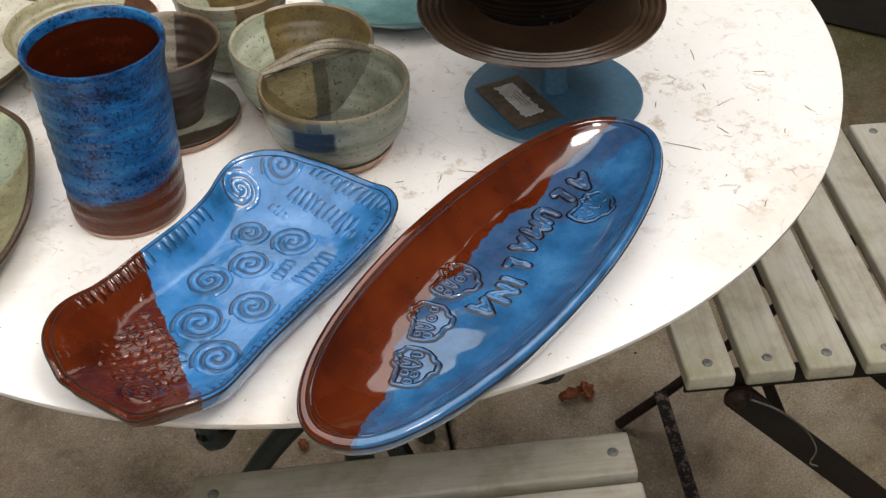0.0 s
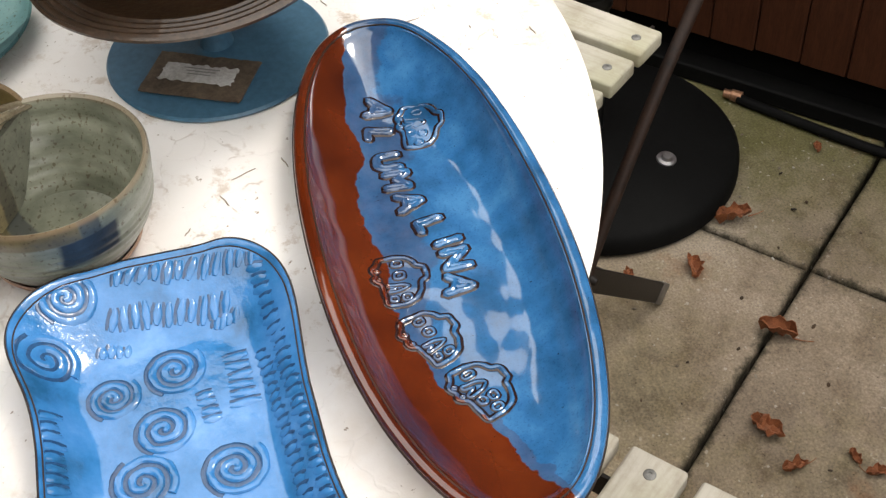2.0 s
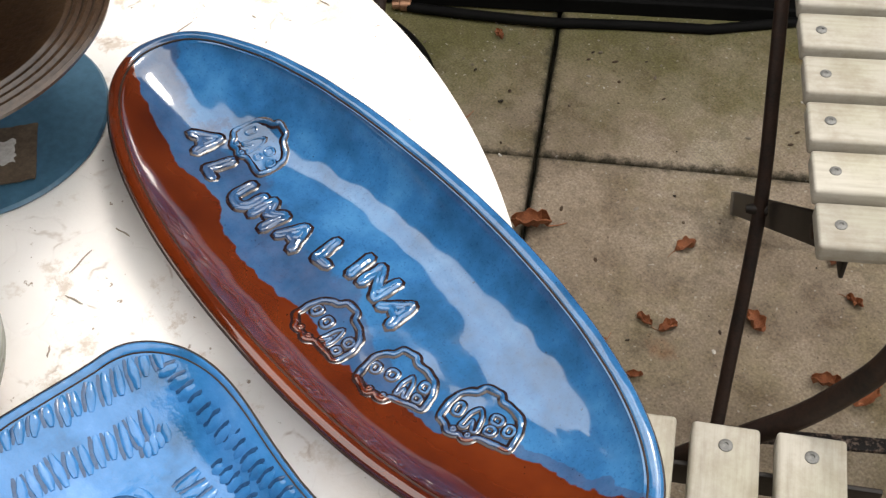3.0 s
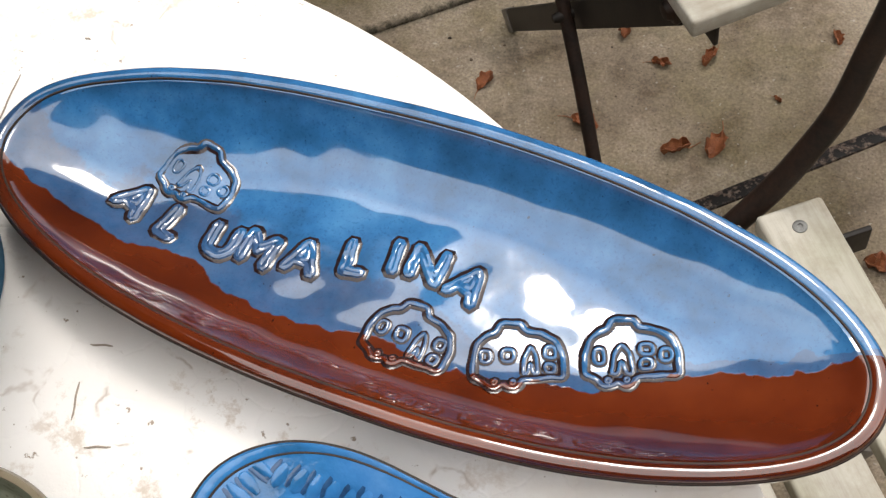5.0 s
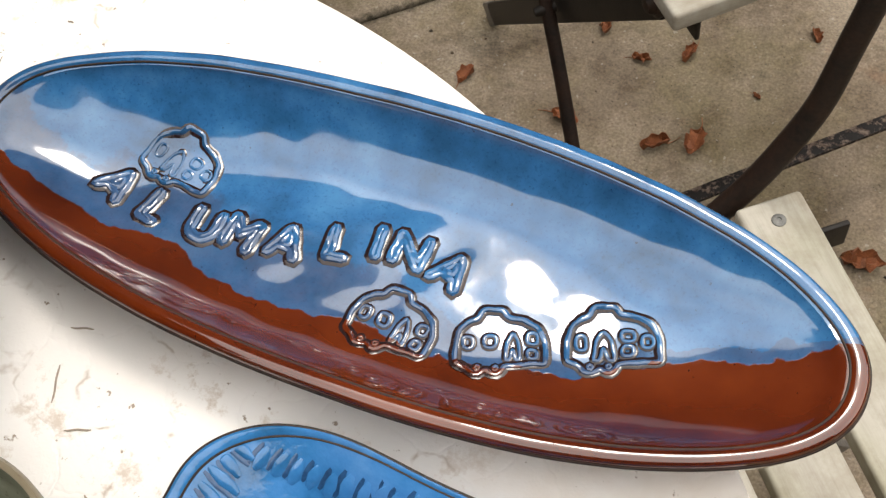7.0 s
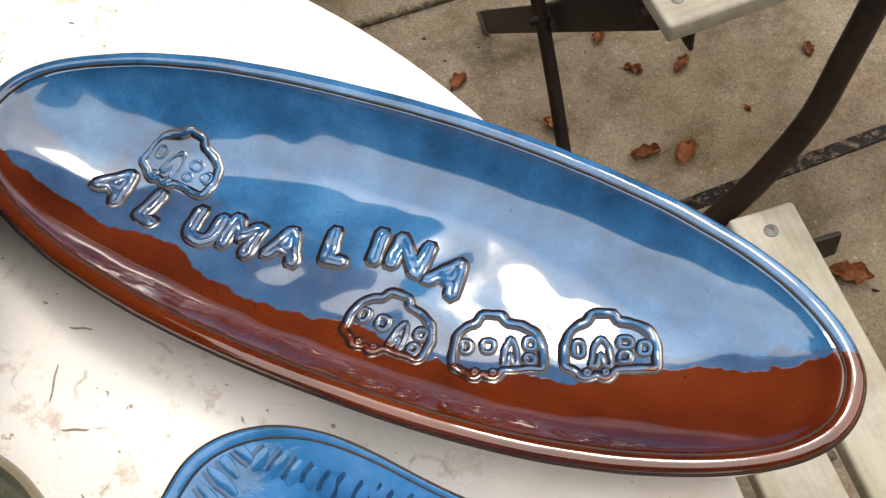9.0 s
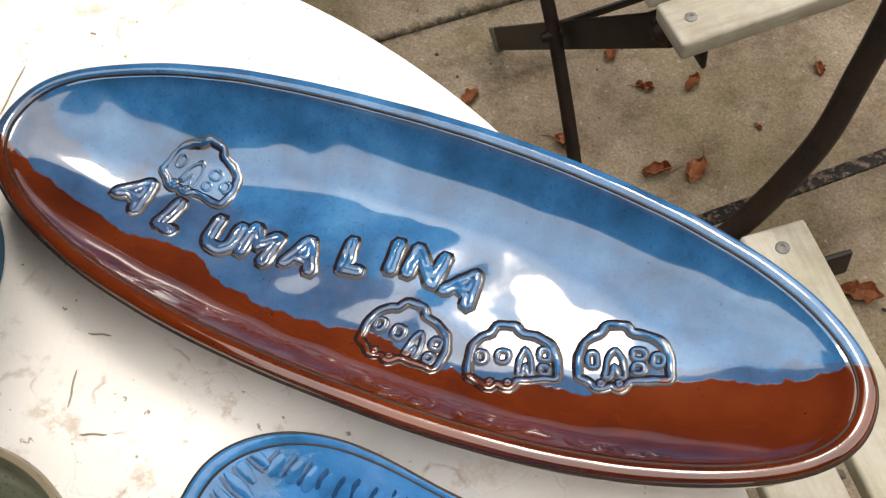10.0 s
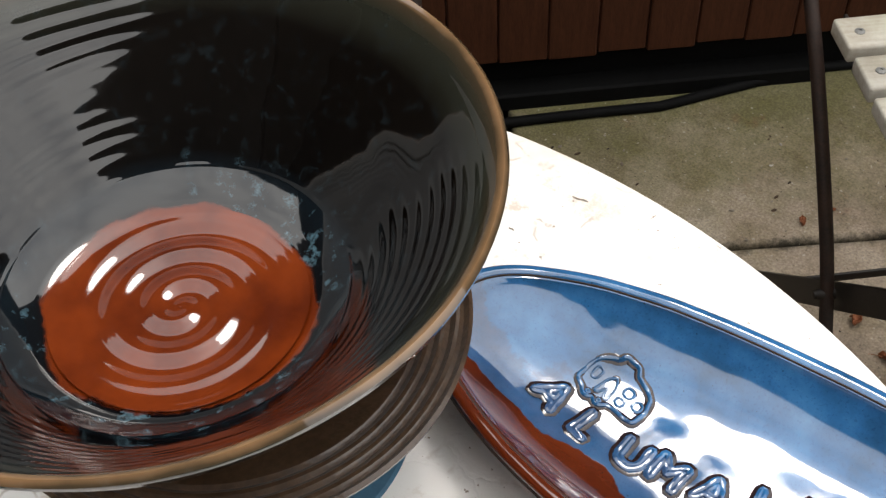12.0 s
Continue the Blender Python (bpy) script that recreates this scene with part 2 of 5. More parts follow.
def rust_flakes():
    """Black paint with grey brown patches where it has flaked off."""
    n = Nodes("flaking_black_paint")
    co = n.coords()
    patch = n.ramp(n.noise(co, 95, 6, 0.7), (0.50, (0, 0, 0)), (0.56, (1, 1, 1)))
    bare = n.ramp(n.noise(co, 260, 3), (0.35, (0.045, 0.026, 0.018)), (0.65, (0.17, 0.13, 0.105)))
    n.bump(n.math("SUBTRACT", 1.0, patch), 0.5, 0.0006)
    return n.done(n.mix(patch, (0.008, 0.006, 0.006), bare), 0.65, spec=0.3)


TILE = 0.75
M = {}
M["table"] = table_paint()
M["slat"] = slat_wood()
M["concrete"] = concrete()
M["iron"] = plain("black_iron", (0.006, 0.005, 0.005), (0.020, 0.015, 0.012), 30, 0.55, 0.3, 0.0006, metal=0.0, spec=0.3)
M["green_iron"] = plain("dark_green_iron", (0.010, 0.018, 0.016), (0.03, 0.045, 0.04), 30, 0.45, 0.3, 0.0006, metal=0.2)
M["rust_iron"] = plain("rust_spotted_iron", (0.005, 0.004, 0.004), (0.032, 0.015, 0.009), 45, 0.6, 0.4, 0.0006, metal=0.0, spec=0.3)
M["rust_flake"] = rust_flakes()
M["cap"] = plain("worn_metal_cap", (0.09, 0.085, 0.075), (0.22, 0.20, 0.18), 60, 0.5, 0.3, 0.0004, metal=0.4)
M["screw"] = plain("zinc_screw", (0.13, 0.13, 0.125), (0.26, 0.26, 0.25), 200, 0.6, 0.3, 0.0003, metal=0.5)
M["soil"] = plain("dark_joint_soil", (0.010, 0.009, 0.006), (0.030, 0.027, 0.015), 20, 0.95, 0.6, 0.004)
M["rubber"] = plain("black_plastic", (0.0025, 0.0025, 0.0025), (0.005, 0.005, 0.005), 18, 0.7, 0.15, 0.0006, spec=0.10)
M["socket"] = plain("black_tube_plastic", (0.004, 0.004, 0.004), (0.008, 0.008, 0.008), 18, 0.35, 0.1, 0.0004, spec=0.3)
M["fence"] = plain("brown_board", (0.034, 0.010, 0.004), (0.072, 0.024, 0.010), 10, 0.65, 0.3, 0.001, stretch=(12, 12, 1), spec=0.2)
M["leaf"] = plain("dry_leaf", (0.13, 0.036, 0.012), (0.36, 0.125, 0.045), 3, 0.7, 0.4, 0.001)
M["twig"] = plain("dry_twig", (0.24, 0.19, 0.15), (0.45, 0.38, 0.31), 80, 0.8, 0.4, 0.0005)
M["wall"] = plain("dark_surround", (0.020, 0.017, 0.014), (0.042, 0.036, 0.030), 3, 0.9, 0.3, 0.003)


def crumbs():
    n = Nodes("soil_and_leaf_crumbs")
    pick = n.node("ShaderNodeNewGeometry").outputs["Random Per Island"]
    col = n.ramp(pick, (0.0, (0.02, 0.015, 0.010)), (0.4, (0.06, 0.035, 0.018)), (0.7, (0.22, 0.19, 0.15)), (1.0, (0.48, 0.45, 0.40)))
    return n.done(col, 0.9)


M["crumb"] = crumbs()


def tray_glaze():
    """Blue, with red brown over one corner beyond a slanting line."""
    n = Nodes("tray_glaze")
    co = n.node("ShaderNodeNewGeometry").outputs["Position"]
    x, y, z = n.xyz(co)
    wob = n.math("MULTIPLY", n.math("SUBTRACT", n.noise(co, 90, 3), 0.5), 0.010)
    edge = n.math("ADD", n.math("SUBTRACT", n.math("MULTIPLY_ADD", y, 0.66, 0.2104), x), wob)
    mask = n.ramp(n.math("MULTIPLY_ADD", edge, 420.0, 0.5), (0.35, (0, 0, 0)), (0.65, (1, 1, 1)))
    red = n.ramp(n.noise(co, 26, 5), (0.3, RED[0][1]), (0.5, RED[1][1]), (0.75, RED[2][1]))
    blue = n.ramp(n.noise(co, 34, 6, 0.6), (0.28, (0.012, 0.085, 0.20)), (0.45, (0.030, 0.165, 0.40)), (0.58, (0.052, 0.205, 0.48)), (0.74, (0.115, 0.29, 0.58)))
    crease = n.math("MULTIPLY", n.math("SUBTRACT", 1.0, mask), n.noise(co, 130, 2))
    n.bump(n.math("ADD", n.noise(co, 75, 4, 0.6), n.math("MULTIPLY", crease, 0.9)), 0.42, 0.002)
    return n.done(n.mix(mask, red, blue), 0.12, coat=0.35, coat_rough=0.03)


def mug_glaze():
    """Speckled blue over ridges, red brown below a sloping line and inside."""
    n = Nodes("mug_glaze")
    co = n.coords()
    x, y, z = n.xyz(co)
    wob = n.math("MULTIPLY", n.math("SUBTRACT", n.noise(co, 60, 4), 0.5), 0.012)
    level = n.math("ADD", n.math("ADD", z, wob), n.math("MULTIPLY", n.math("SUBTRACT", y, x), -0.14))
    low = n.ramp(n.math("MULTIPLY_ADD", level, 60.0, -1.4), (0.35, (1, 1, 1)), (0.65, (0, 0, 0)))
    cloud = n.noise(co, 26, 6, 0.7, (1, 1, 2.2))
    blue = n.ramp(cloud, (0.34, (0.003, 0.040, 0.130)), (0.48, (0.007, 0.085, 0.245)), (0.58, (0.013, 0.128, 0.325)), (0.70, (0.036, 0.20, 0.40)))
    thick = n.math("MULTIPLY_ADD", n.math("SUBTRACT", cloud, 0.5), 0.55, n.noise(co, 420, 3, 0.6))
    pits = n.ramp(thick, (0.40, (0.10, 0.14, 0.26)), (0.47, (1, 1, 1)))
    blue = n.mix(0.9, blue, pits, "MULTIPLY")
    ring = n.ramp(n.noise(co, 3.0, 5, 0.6, (1.2, 1.2, 42)), (0.36, (0.42, 0.45, 0.55)), (0.50, (1, 1, 1)))
    blue = n.mix(0.8, blue, ring, "MULTIPLY")
    pale = n.ramp(n.noise(co, 330, 2), (0.66, (0, 0, 0)), (0.72, (1, 1, 1)))
    blue = n.mix(n.math("MULTIPLY", pale, 0.35), blue, (0.16, 0.34, 0.52))
    red = n.ramp(n.noise(co, 30, 5), (0.3, (0.035, 0.008, 0.003)), (0.7, (0.10, 0.024, 0.009)))
    n.bump(n.math("ADD", n.noise(co, 190, 4, 0.65), n.noise(co, 12, 5, 0.6, (1, 1, 9))), 0.5, 0.002)
    return n.done(n.mix(low, blue, red), 0.34, coat=0.12, coat_rough=0.05, spec=0.3)


def stoneware(name, tones, second, angle, share, rough=0.25, speck=0.55, rim=1.0, band=0.0, patch=None):
    """Satin stoneware: a noisy ground with a darker overlap of glaze on one side of a straight dip line."""
    n = Nodes(name)
    co = n.coords()
    x, y, z = n.xyz(co)
    base = n.ramp(n.noise(co, 26, 6, 0.6, (1, 1, 3)), (0.3, tones[0]), (0.5, tones[1]), (0.72, tones[2]))
    wob = n.math("MULTIPLY", n.math("SUBTRACT", n.noise(co, 70, 3), 0.5), 0.006)
    d = n.math("ADD", n.math("ADD", n.math("MULTIPLY", x, math.cos(radians(angle))), n.math("MULTIPLY", y, math.sin(radians(angle)))), wob)
    mask = n.ramp(n.math("MULTIPLY_ADD", n.math("SUBTRACT", d, share), 250.0, 0.5), (0.3, (0, 0, 0)), (0.7, (1, 1, 1)))
    over = n.ramp(n.noise(co, 60, 5, 0.65), (0.3, tuple(c * 0.45 for c in second)), (0.7, second))
    if patch:
        reach = n.math("SQRT", n.math("ADD", n.math("MULTIPLY", x, x), n.math("MULTIPLY", y, y)))
        within = n.ramp(n.math("MULTIPLY_ADD", n.math("SUBTRACT", n.math("MULTIPLY_ADD", z, 0.475, 0.02855), reach), 900.0, 0.5), (0.3, (0, 0, 0)), (0.7, (1, 1, 1)))
        mask = n.math("MULTIPLY", mask, within)
    col = n.mix(mask, base, over)
    if band:
        e = n.math("SUBTRACT", d, share)
        inside = n.math("MULTIPLY", n.ramp(n.math("MULTIPLY_ADD", e, 300.0, 0.5), (0.3, (1, 1, 1)), (0.7, (0, 0, 0))), n.ramp(n.math("MULTIPLY_ADD", n.math("ADD", e, band), 300.0, 0.5), (0.3, (0, 0, 0)), (0.7, (1, 1, 1))))
        if patch:
            inside = n.math("MULTIPLY", inside, within)
        col = n.mix(n.math("MULTIPLY", inside, 0.75), col, (0.030, 0.034, 0.036))
    if patch:
        facing, left, right, low, high = patch
        front = n.math("ADD", n.math("MULTIPLY", x, math.cos(radians(facing))), n.math("MULTIPLY", y, math.sin(radians(facing))))
        across = n.math("ADD", n.math("ADD", n.math("MULTIPLY", x, math.sin(radians(facing))), n.math("MULTIPLY", y, -math.cos(radians(facing)))), wob)
        spot = n.math("SUBTRACT", 1.0, within)
        for value, gain in ((n.math("SUBTRACT", across, left), 250.0), (n.math("SUBTRACT", right, across), 250.0), (n.math("SUBTRACT", n.math("ADD", z, wob), low), 120.0), (n.math("SUBTRACT", high, n.math("ADD", z, wob)), 400.0), (front, 250.0)):
            spot = n.math("MULTIPLY", spot, n.ramp(n.math("MULTIPLY_ADD", value, gain, 0.5), (0.2, (0, 0, 0)), (0.8, (1, 1, 1))))
        col = n.mix(n.math("MULTIPLY", spot, 0.97), col, (0.010, 0.013, 0.019))
    lip = n.ramp(n.math("MULTIPLY_ADD", n.math("ADD", n.math("SUBTRACT", z, rim), n.math("MULTIPLY", wob, 0.5)), 300.0, 0.9), (0.2, (0, 0, 0)), (0.8, (1, 1, 1)))
    col = n.mix(n.math("MULTIPLY", lip, 0.55), col, (0.27, 0.185, 0.115))
    spots = n.ramp(n.noise(co, 420, 2), (0.32, (speck, speck * 0.85, speck * 0.7)), (0.40, (1, 1, 1)))
    n.bump(n.noise(co, 140, 4, 0.6), 0.2, 0.0008)
    return n.done(n.mix(1.0, col, spots, "MULTIPLY"), rough + 0.1, coat=0.3, coat_rough=0.2)


def tenmoku():
    """Near black glossy glaze breaking rust brown at the lip and slate blue low down."""
    n = Nodes("dark_bowl_glaze")
    co = n.coords()
    x, y, z = n.xyz(co)
    wob = n.math("MULTIPLY", n.math("SUBTRACT", n.noise(co, 40, 4), 0.5), 0.0035)
    zz = n.math("ADD", z, wob)
    col = n.ramp(n.math("MULTIPLY", zz, 11.0), (0.22, (0.0015, 0.0014, 0.002)), (0.31, (0.003, 0.006, 0.009)), (0.37, (0.0012, 0.0008, 0.0007)), (0.78, (0.0022, 0.0013, 0.0008)), (0.91, (0.022, 0.023, 0.016)), (0.972, (0.05, 0.035, 0.020)), (1.0, (0.32, 0.18, 0.085)))
    fleck = n.ramp(n.noise(co, 160, 4, 0.7), (0.55, (0, 0, 0)), (0.72, (1, 1, 1)))
    low = n.ramp(n.math("MULTIPLY", zz, 11.0), (0.28, (1, 1, 1)), (0.38, (0, 0, 0)))
    drift = n.ramp(n.noise(co, 22, 3), (0.44, (0, 0, 0)), (0.56, (1, 1, 1)))
    slate = n.math("MULTIPLY", fleck, n.math("MULTIPLY_ADD", n.math("MULTIPLY", low, drift), 0.7, 0.05))
    col = n.mix(slate, col, (0.10, 0.19, 0.24))
    reach = n.math("SQRT", n.math("ADD", n.math("MULTIPLY", x, x), n.math("MULTIPLY", y, y)))
    edge = n.math("ADD", reach, n.math("ADD", n.math("MULTIPLY", n.math("SUBTRACT", n.noise(co, 28, 2), 0.5), 0.016), n.math("MULTIPLY", n.math("SUBTRACT", n.noise(co, 170, 3), 0.5), 0.004)))
    floor = n.math("MULTIPLY", n.ramp(n.math("MULTIPLY", edge, 10.0), (0.462, (1, 1, 1)), (0.478, (0, 0, 0))), n.ramp(n.math("MULTIPLY", z, 11.0), (0.27, (1, 1, 1)), (0.31, (0, 0, 0))))
    above = n.ramp(n.math("MULTIPLY", z, 11.0), (0.20, (0, 0, 0)), (0.21, (1, 1, 1)))
    red = n.ramp(n.noise(co, 40, 4), (0.3, (0.070, 0.010, 0.002)), (0.7, (0.165, 0.027, 0.004)))
    col = n.mix(n.math("MULTIPLY", floor, above), col, red)
    n.bump(n.noise(co, 50, 2), 0.10, 0.0015)
    return n.done(col, 0.05, coat=0.0, spec=0.68)


M["mug"] = mug_glaze()
M["tenmoku"] = tenmoku()
M["dark_contour"] = plain("dark_contour_glaze", (0.010, 0.006, 0.008), (0.030, 0.016, 0.016), 60, 0.12, 0.1, 0.0003, spec=0.5)
M["pooled_blue"] = plain("pooled_blue_glaze", (0.010, 0.04, 0.11), (0.025, 0.09, 0.21), 60, 0.25, 0.1, 0.0005, coat=0.3)
M["mug_inside"] = plain("dark_red_glaze", (0.030, 0.005, 0.002), (0.075, 0.013, 0.004), 40, 0.18, 0.1, 0.0008, coat=0.6)
M["pooled_red"] = plain("pooled_red_glaze", (0.018, 0.004, 0.002), (0.05, 0.010, 0.004), 60, 0.10, 0.1, 0.0005, coat=1.0)
M["rim_line"] = plain("thin_brown_rim", (0.010, 0.008, 0.008), (0.045, 0.028, 0.020), 140, 0.55, 0.3, 0.0003, spec=0.25)
M["sage"] = stoneware("sage_stoneware", ((0.085, 0.092, 0.064), (0.180, 0.190, 0.140), (0.32, 0.33, 0.26)), (0.165, 0.130, 0.058), 304.6, 0.017, rim=0.057, band=0.010, patch=(39.0, 0.002, 0.030, 0.030, 0.0525))
M["handle"] = plain("pale_grey_tan_glaze", (0.10, 0.072, 0.042), (0.27, 0.235, 0.16), 70, 0.25, 0.3, 0.0008, coat=0.5)
M["olive_wall"] = stoneware("olive_brown_stoneware", ((0.115, 0.094, 0.046), (0.25, 0.205, 0.108), (0.40, 0.345, 0.21)), (0.24, 0.245, 0.19), 147.7, 0.006, speck=0.4, band=0.010)
M["sage_pale"] = stoneware("pale_sage_stoneware", ((0.24, 0.26, 0.18), (0.43, 0.47, 0.35), (0.58, 0.60, 0.49)), (0.20, 0.145, 0.055), 150, -0.010, rim=0.057)
M["stone_green"] = stoneware("grey_green_stoneware", ((0.08, 0.082, 0.060), (0.16, 0.16, 0.128), (0.25, 0.25, 0.20)), (0.06, 0.045, 0.032), 60, 0.03)
M["stone_brown"] = stoneware("brown_grey_stoneware", ((0.10, 0.082, 0.06), (0.22, 0.19, 0.145), (0.38, 0.35, 0.29)), (0.045, 0.024, 0.014), 125, 0.004, rim=0.067)
M["olive"] = stoneware("olive_stoneware", ((0.16, 0.135, 0.07), (0.32, 0.29, 0.18), (0.5, 0.48, 0.36)), (0.14, 0.06, 0.03), 120, 0.02)
M["celadon"] = stoneware("celadon_glaze", ((0.15, 0.18, 0.12), (0.28, 0.32, 0.23), (0.44, 0.44, 0.29)), (0.30, 0.27, 0.15), 60, 0.03)
M["cream"] = stoneware("cream_glaze", ((0.32, 0.29, 0.22), (0.50, 0.47, 0.38), (0.62, 0.60, 0.50)), (0.20, 0.17, 0.11), 40, 0.05)
M["teal"] = stoneware("teal_glaze", ((0.06, 0.14, 0.14), (0.12, 0.26, 0.26), (0.22, 0.38, 0.37)), (0.05, 0.12, 0.13), 40, 0.06)
M["umber"] = plain("dark_umber_stoneware", (0.022, 0.011, 0.006), (0.10, 0.058, 0.032), 35, 0.34, 0.4, 0.001, coat=0.35)
M["clay"] = plain("bare_clay", (0.36, 0.215, 0.145), (0.54, 0.355, 0.26), 50, 0.85, 0.4, 0.0006)
M["stand_blue"] = plain("blue_paint", (0.035, 0.10, 0.17), (0.06, 0.15, 0.23), 25, 0.38, 0.15, 0.0004)
M["card"] = plain("stained_card", (0.030, 0.020, 0.014), (0.17, 0.125, 0.085), 38, 0.7, 0.3, 0.0005)
M["paper"] = plain("white_paper", (0.36, 0.33, 0.30), (0.66, 0.65, 0.64), 60, 0.8, 0.2, 0.0003)
M["ink"] = plain("grey_ink", (0.2, 0.19, 0.18), (0.3, 0.29, 0.28), 80, 0.8, 0.1, 0.0002)
M["copper"] = plain("worn_copper", (0.20, 0.09, 0.05), (0.45, 0.25, 0.15), 120, 0.45, 0.3, 0.0004, metal=0.6)
M["bolt"] = plain("bright_steel", (0.45, 0.45, 0.46), (0.7, 0.7, 0.72), 90, 0.3, 0.2, 0.0003, metal=0.9)

T = 0.72


# ---- mesh tools ----
def mesh_of(bm, name, material, smooth=True):
    me = bpy.data.meshes.new(name)
    bmesh.ops.recalc_face_normals(bm, faces=bm.faces)
    bm.to_mesh(me)
    bm.free()
    me.materials.append(material)
    if smooth:
        me.polygons.foreach_set("use_smooth", [True] * len(me.polygons))
        me.set_sharp_from_angle(angle=radians(40))
    return me


def part(name, bm, material, parent=None, label="", at=None, smooth=True):
    ob = new(name, mesh_of(bm, name, material, smooth))
    if parent:
        ob.parent = parent
    if at is not None:
        ob.matrix_basis = at
    if label:
        tagged(ob, label)
    return ob


def empty(name, at, label, category, group="", kind=""):
    ob = new(name)
    ob.empty_display_size = 0.05
    ob.matrix_basis = at
    return tagged(ob, label, category, group, kind)


def lathe(profile, segs=96, wobble=0.0, ridge=None):
    """A turned shape from (radius, height) pairs, closed where a radius is zero. ridge: how far row i lies out at the turn a."""
    bm = bmesh.new()
    rings = []
    for row, (r, z) in enumerate(profile):
        if r <= 1e-6:
            rings.append([bm.verts.new((0, 0, z))])
            continue
        ring = []
        for i in range(segs):
            a = 2 * math.pi * i / segs
            k = 1 + wobble * noise.noise(Vector((math.cos(a) * 1.3, math.sin(a) * 1.3, z * 12)))
            if ridge:
                k += ridge(row, z, a) / r
            ring.append(bm.verts.new((r * k * math.cos(a), r * k * math.sin(a), z)))
        rings.append(ring)
    for a, b in zip(rings, rings[1:]):
        for i in range(segs):
            j = (i + 1) % segs
            if len(a) == 1 and len(b) == 1:
                continue
            if len(a) == 1:
                bm.faces.new((a[0], b[i], b[j]))
            elif len(b) == 1:
                bm.faces.new((a[i], a[j], b[0]))
            else:
                bm.faces.new((a[i], a[j], b[j], b[i]))
    return bm


def box(sx, sy, sz, bevel=0.002, segs=2, at=(0, 0, 0), bm=None):
    own = bm or bmesh.new()
    made = bmesh.ops.create_cube(own, size=1, matrix=Matrix.Translation(at) @ Matrix.Diagonal((sx, sy, sz, 1)))
    if bevel:
        edges = list({e for v in made["verts"] for e in v.link_edges})
        bmesh.ops.bevel(own, geom=edges, offset=bevel, segments=segs, profile=0.5, affect="EDGES")
    return own


def tube(points, radius, sides=8, bm=None, flat=1.0, closed=False):
    """A round (or flattened) bar along a line of points. radius: one number, or one for each point."""
    own = bm or bmesh.new()
    pts = [Vector(p) for p in points]
    rs = radius if isinstance(radius, (list, tuple)) else [radius] * len(pts)
    rings = []
    up = Vector((0, 0, 1))
    for i, p in enumerate(pts):
        a = pts[i - 1] if i or closed else p
        b = pts[(i + 1) % len(pts)] if i < len(pts) - 1 or closed else p
        d = (b - a).normalized()
        side = d.cross(up)
        if side.length < 1e-4:
            side = Vector((1, 0, 0))
        side.normalize()
        top = side.cross(d).normalized()
        rings.append([own.verts.new(p + rs[i] * (math.cos(2 * math.pi * k / sides) * side + flat * math.sin(2 * math.pi * k / sides) * top)) for k in range(sides)])
    pairs = list(zip(rings, rings[1:])) + ([(rings[-1], rings[0])] if closed else [])
    for a, b in pairs:
        for k in range(sides):
            own.faces.new((a[k], a[(k + 1) % sides], b[(k + 1) % sides], b[k]))
    if not closed:
        own.faces.new(rings[0][::-1])
        own.faces.new(rings[-1])
    return own


def eased(points, steps=6):
    """More points on a smooth line through those given."""
    pts = [Vector(p) for p in points]
    ext = [pts[0] * 2 - pts[1]] + pts + [pts[-1] * 2 - pts[-2]]
    out = []
    for a, b, c, d in zip(ext, ext[1:], ext[2:], ext[3:]):
        for i in range(steps):
            u = i / steps
            out.append(0.5 * (2 * b + (c - a) * u + (2 * a - 5 * b + 4 * c - d) * u * u + (3 * b - a - 3 * c + d) * u ** 3))
    return out + [pts[-1]]


def bar(p, q, width, thick, bevel=0.0015, wide=(1, 0, 0)):
    """A flat iron bar from p to q; wide: the way of its broad side."""
    p, q = Vector(p), Vector(q)
    d = (q - p).normalized()
    w = Vector(wide)
    w = (w - d * w.dot(d)).normalized()
    m = Matrix((w, d.cross(w) * -1, d)).transposed().to_4x4()
    m.translation = (p + q) / 2
    bm = box(width, thick, (q - p).length, bevel)
    bm.transform(m)
    return bm


# ---- ground, pavement, fence ----
def build_ground():
    bm = bmesh.new()
    bmesh.ops.create_grid(bm, x_segments=8, y_segments=8, size=400)
    tagged(part("ground", bm, M["soil"], at=pose(0, 0, -0.03)), "dark earth below and around the paving", "ground", kind="structure")


GROUT_YAW = 40.0


def paver_mesh(seed):
    """A square slab with worn, uneven edges."""
    bm = bmesh.new()
    n, half = 14, TILE / 2 - 0.0022
    base = []
    for side in range(4):
        for i in range(n):
            u = -1 + 2 * i / n
            x, y = ((u, -1), (1, u), (-u, 1), (-1, -u))[side]
            base.append((x, y))
    rings = []
    for inset, z in ((0.0, -0.05), (0.0, -0.006), (0.0012, -0.002), (0.004, 0.0), (0.02, 0.0003)):
        ring = []
        for x, y in base:
            wear = 0.0022 * max(0.0, noise.noise(Vector((x * 9, y * 9, seed))) + 0.15) + 0.006 * max(0.0, noise.noise(Vector((x * 4, y * 4, seed + 9))) - 0.35)
            k = half - inset - wear
            ring.append(bm.verts.new((x * k + TILE / 2, y * k + TILE / 2, z)))
        rings.append(ring)
    for a, b in zip(rings, rings[1:]):
        for i in range(len(base)):
            bm.faces.new((a[i], a[(i + 1) % len(base)], b[(i + 1) % len(base)], b[i]))
    bm.faces.new(rings[-1])
    return mesh_of(bm, "paver", M["concrete"])


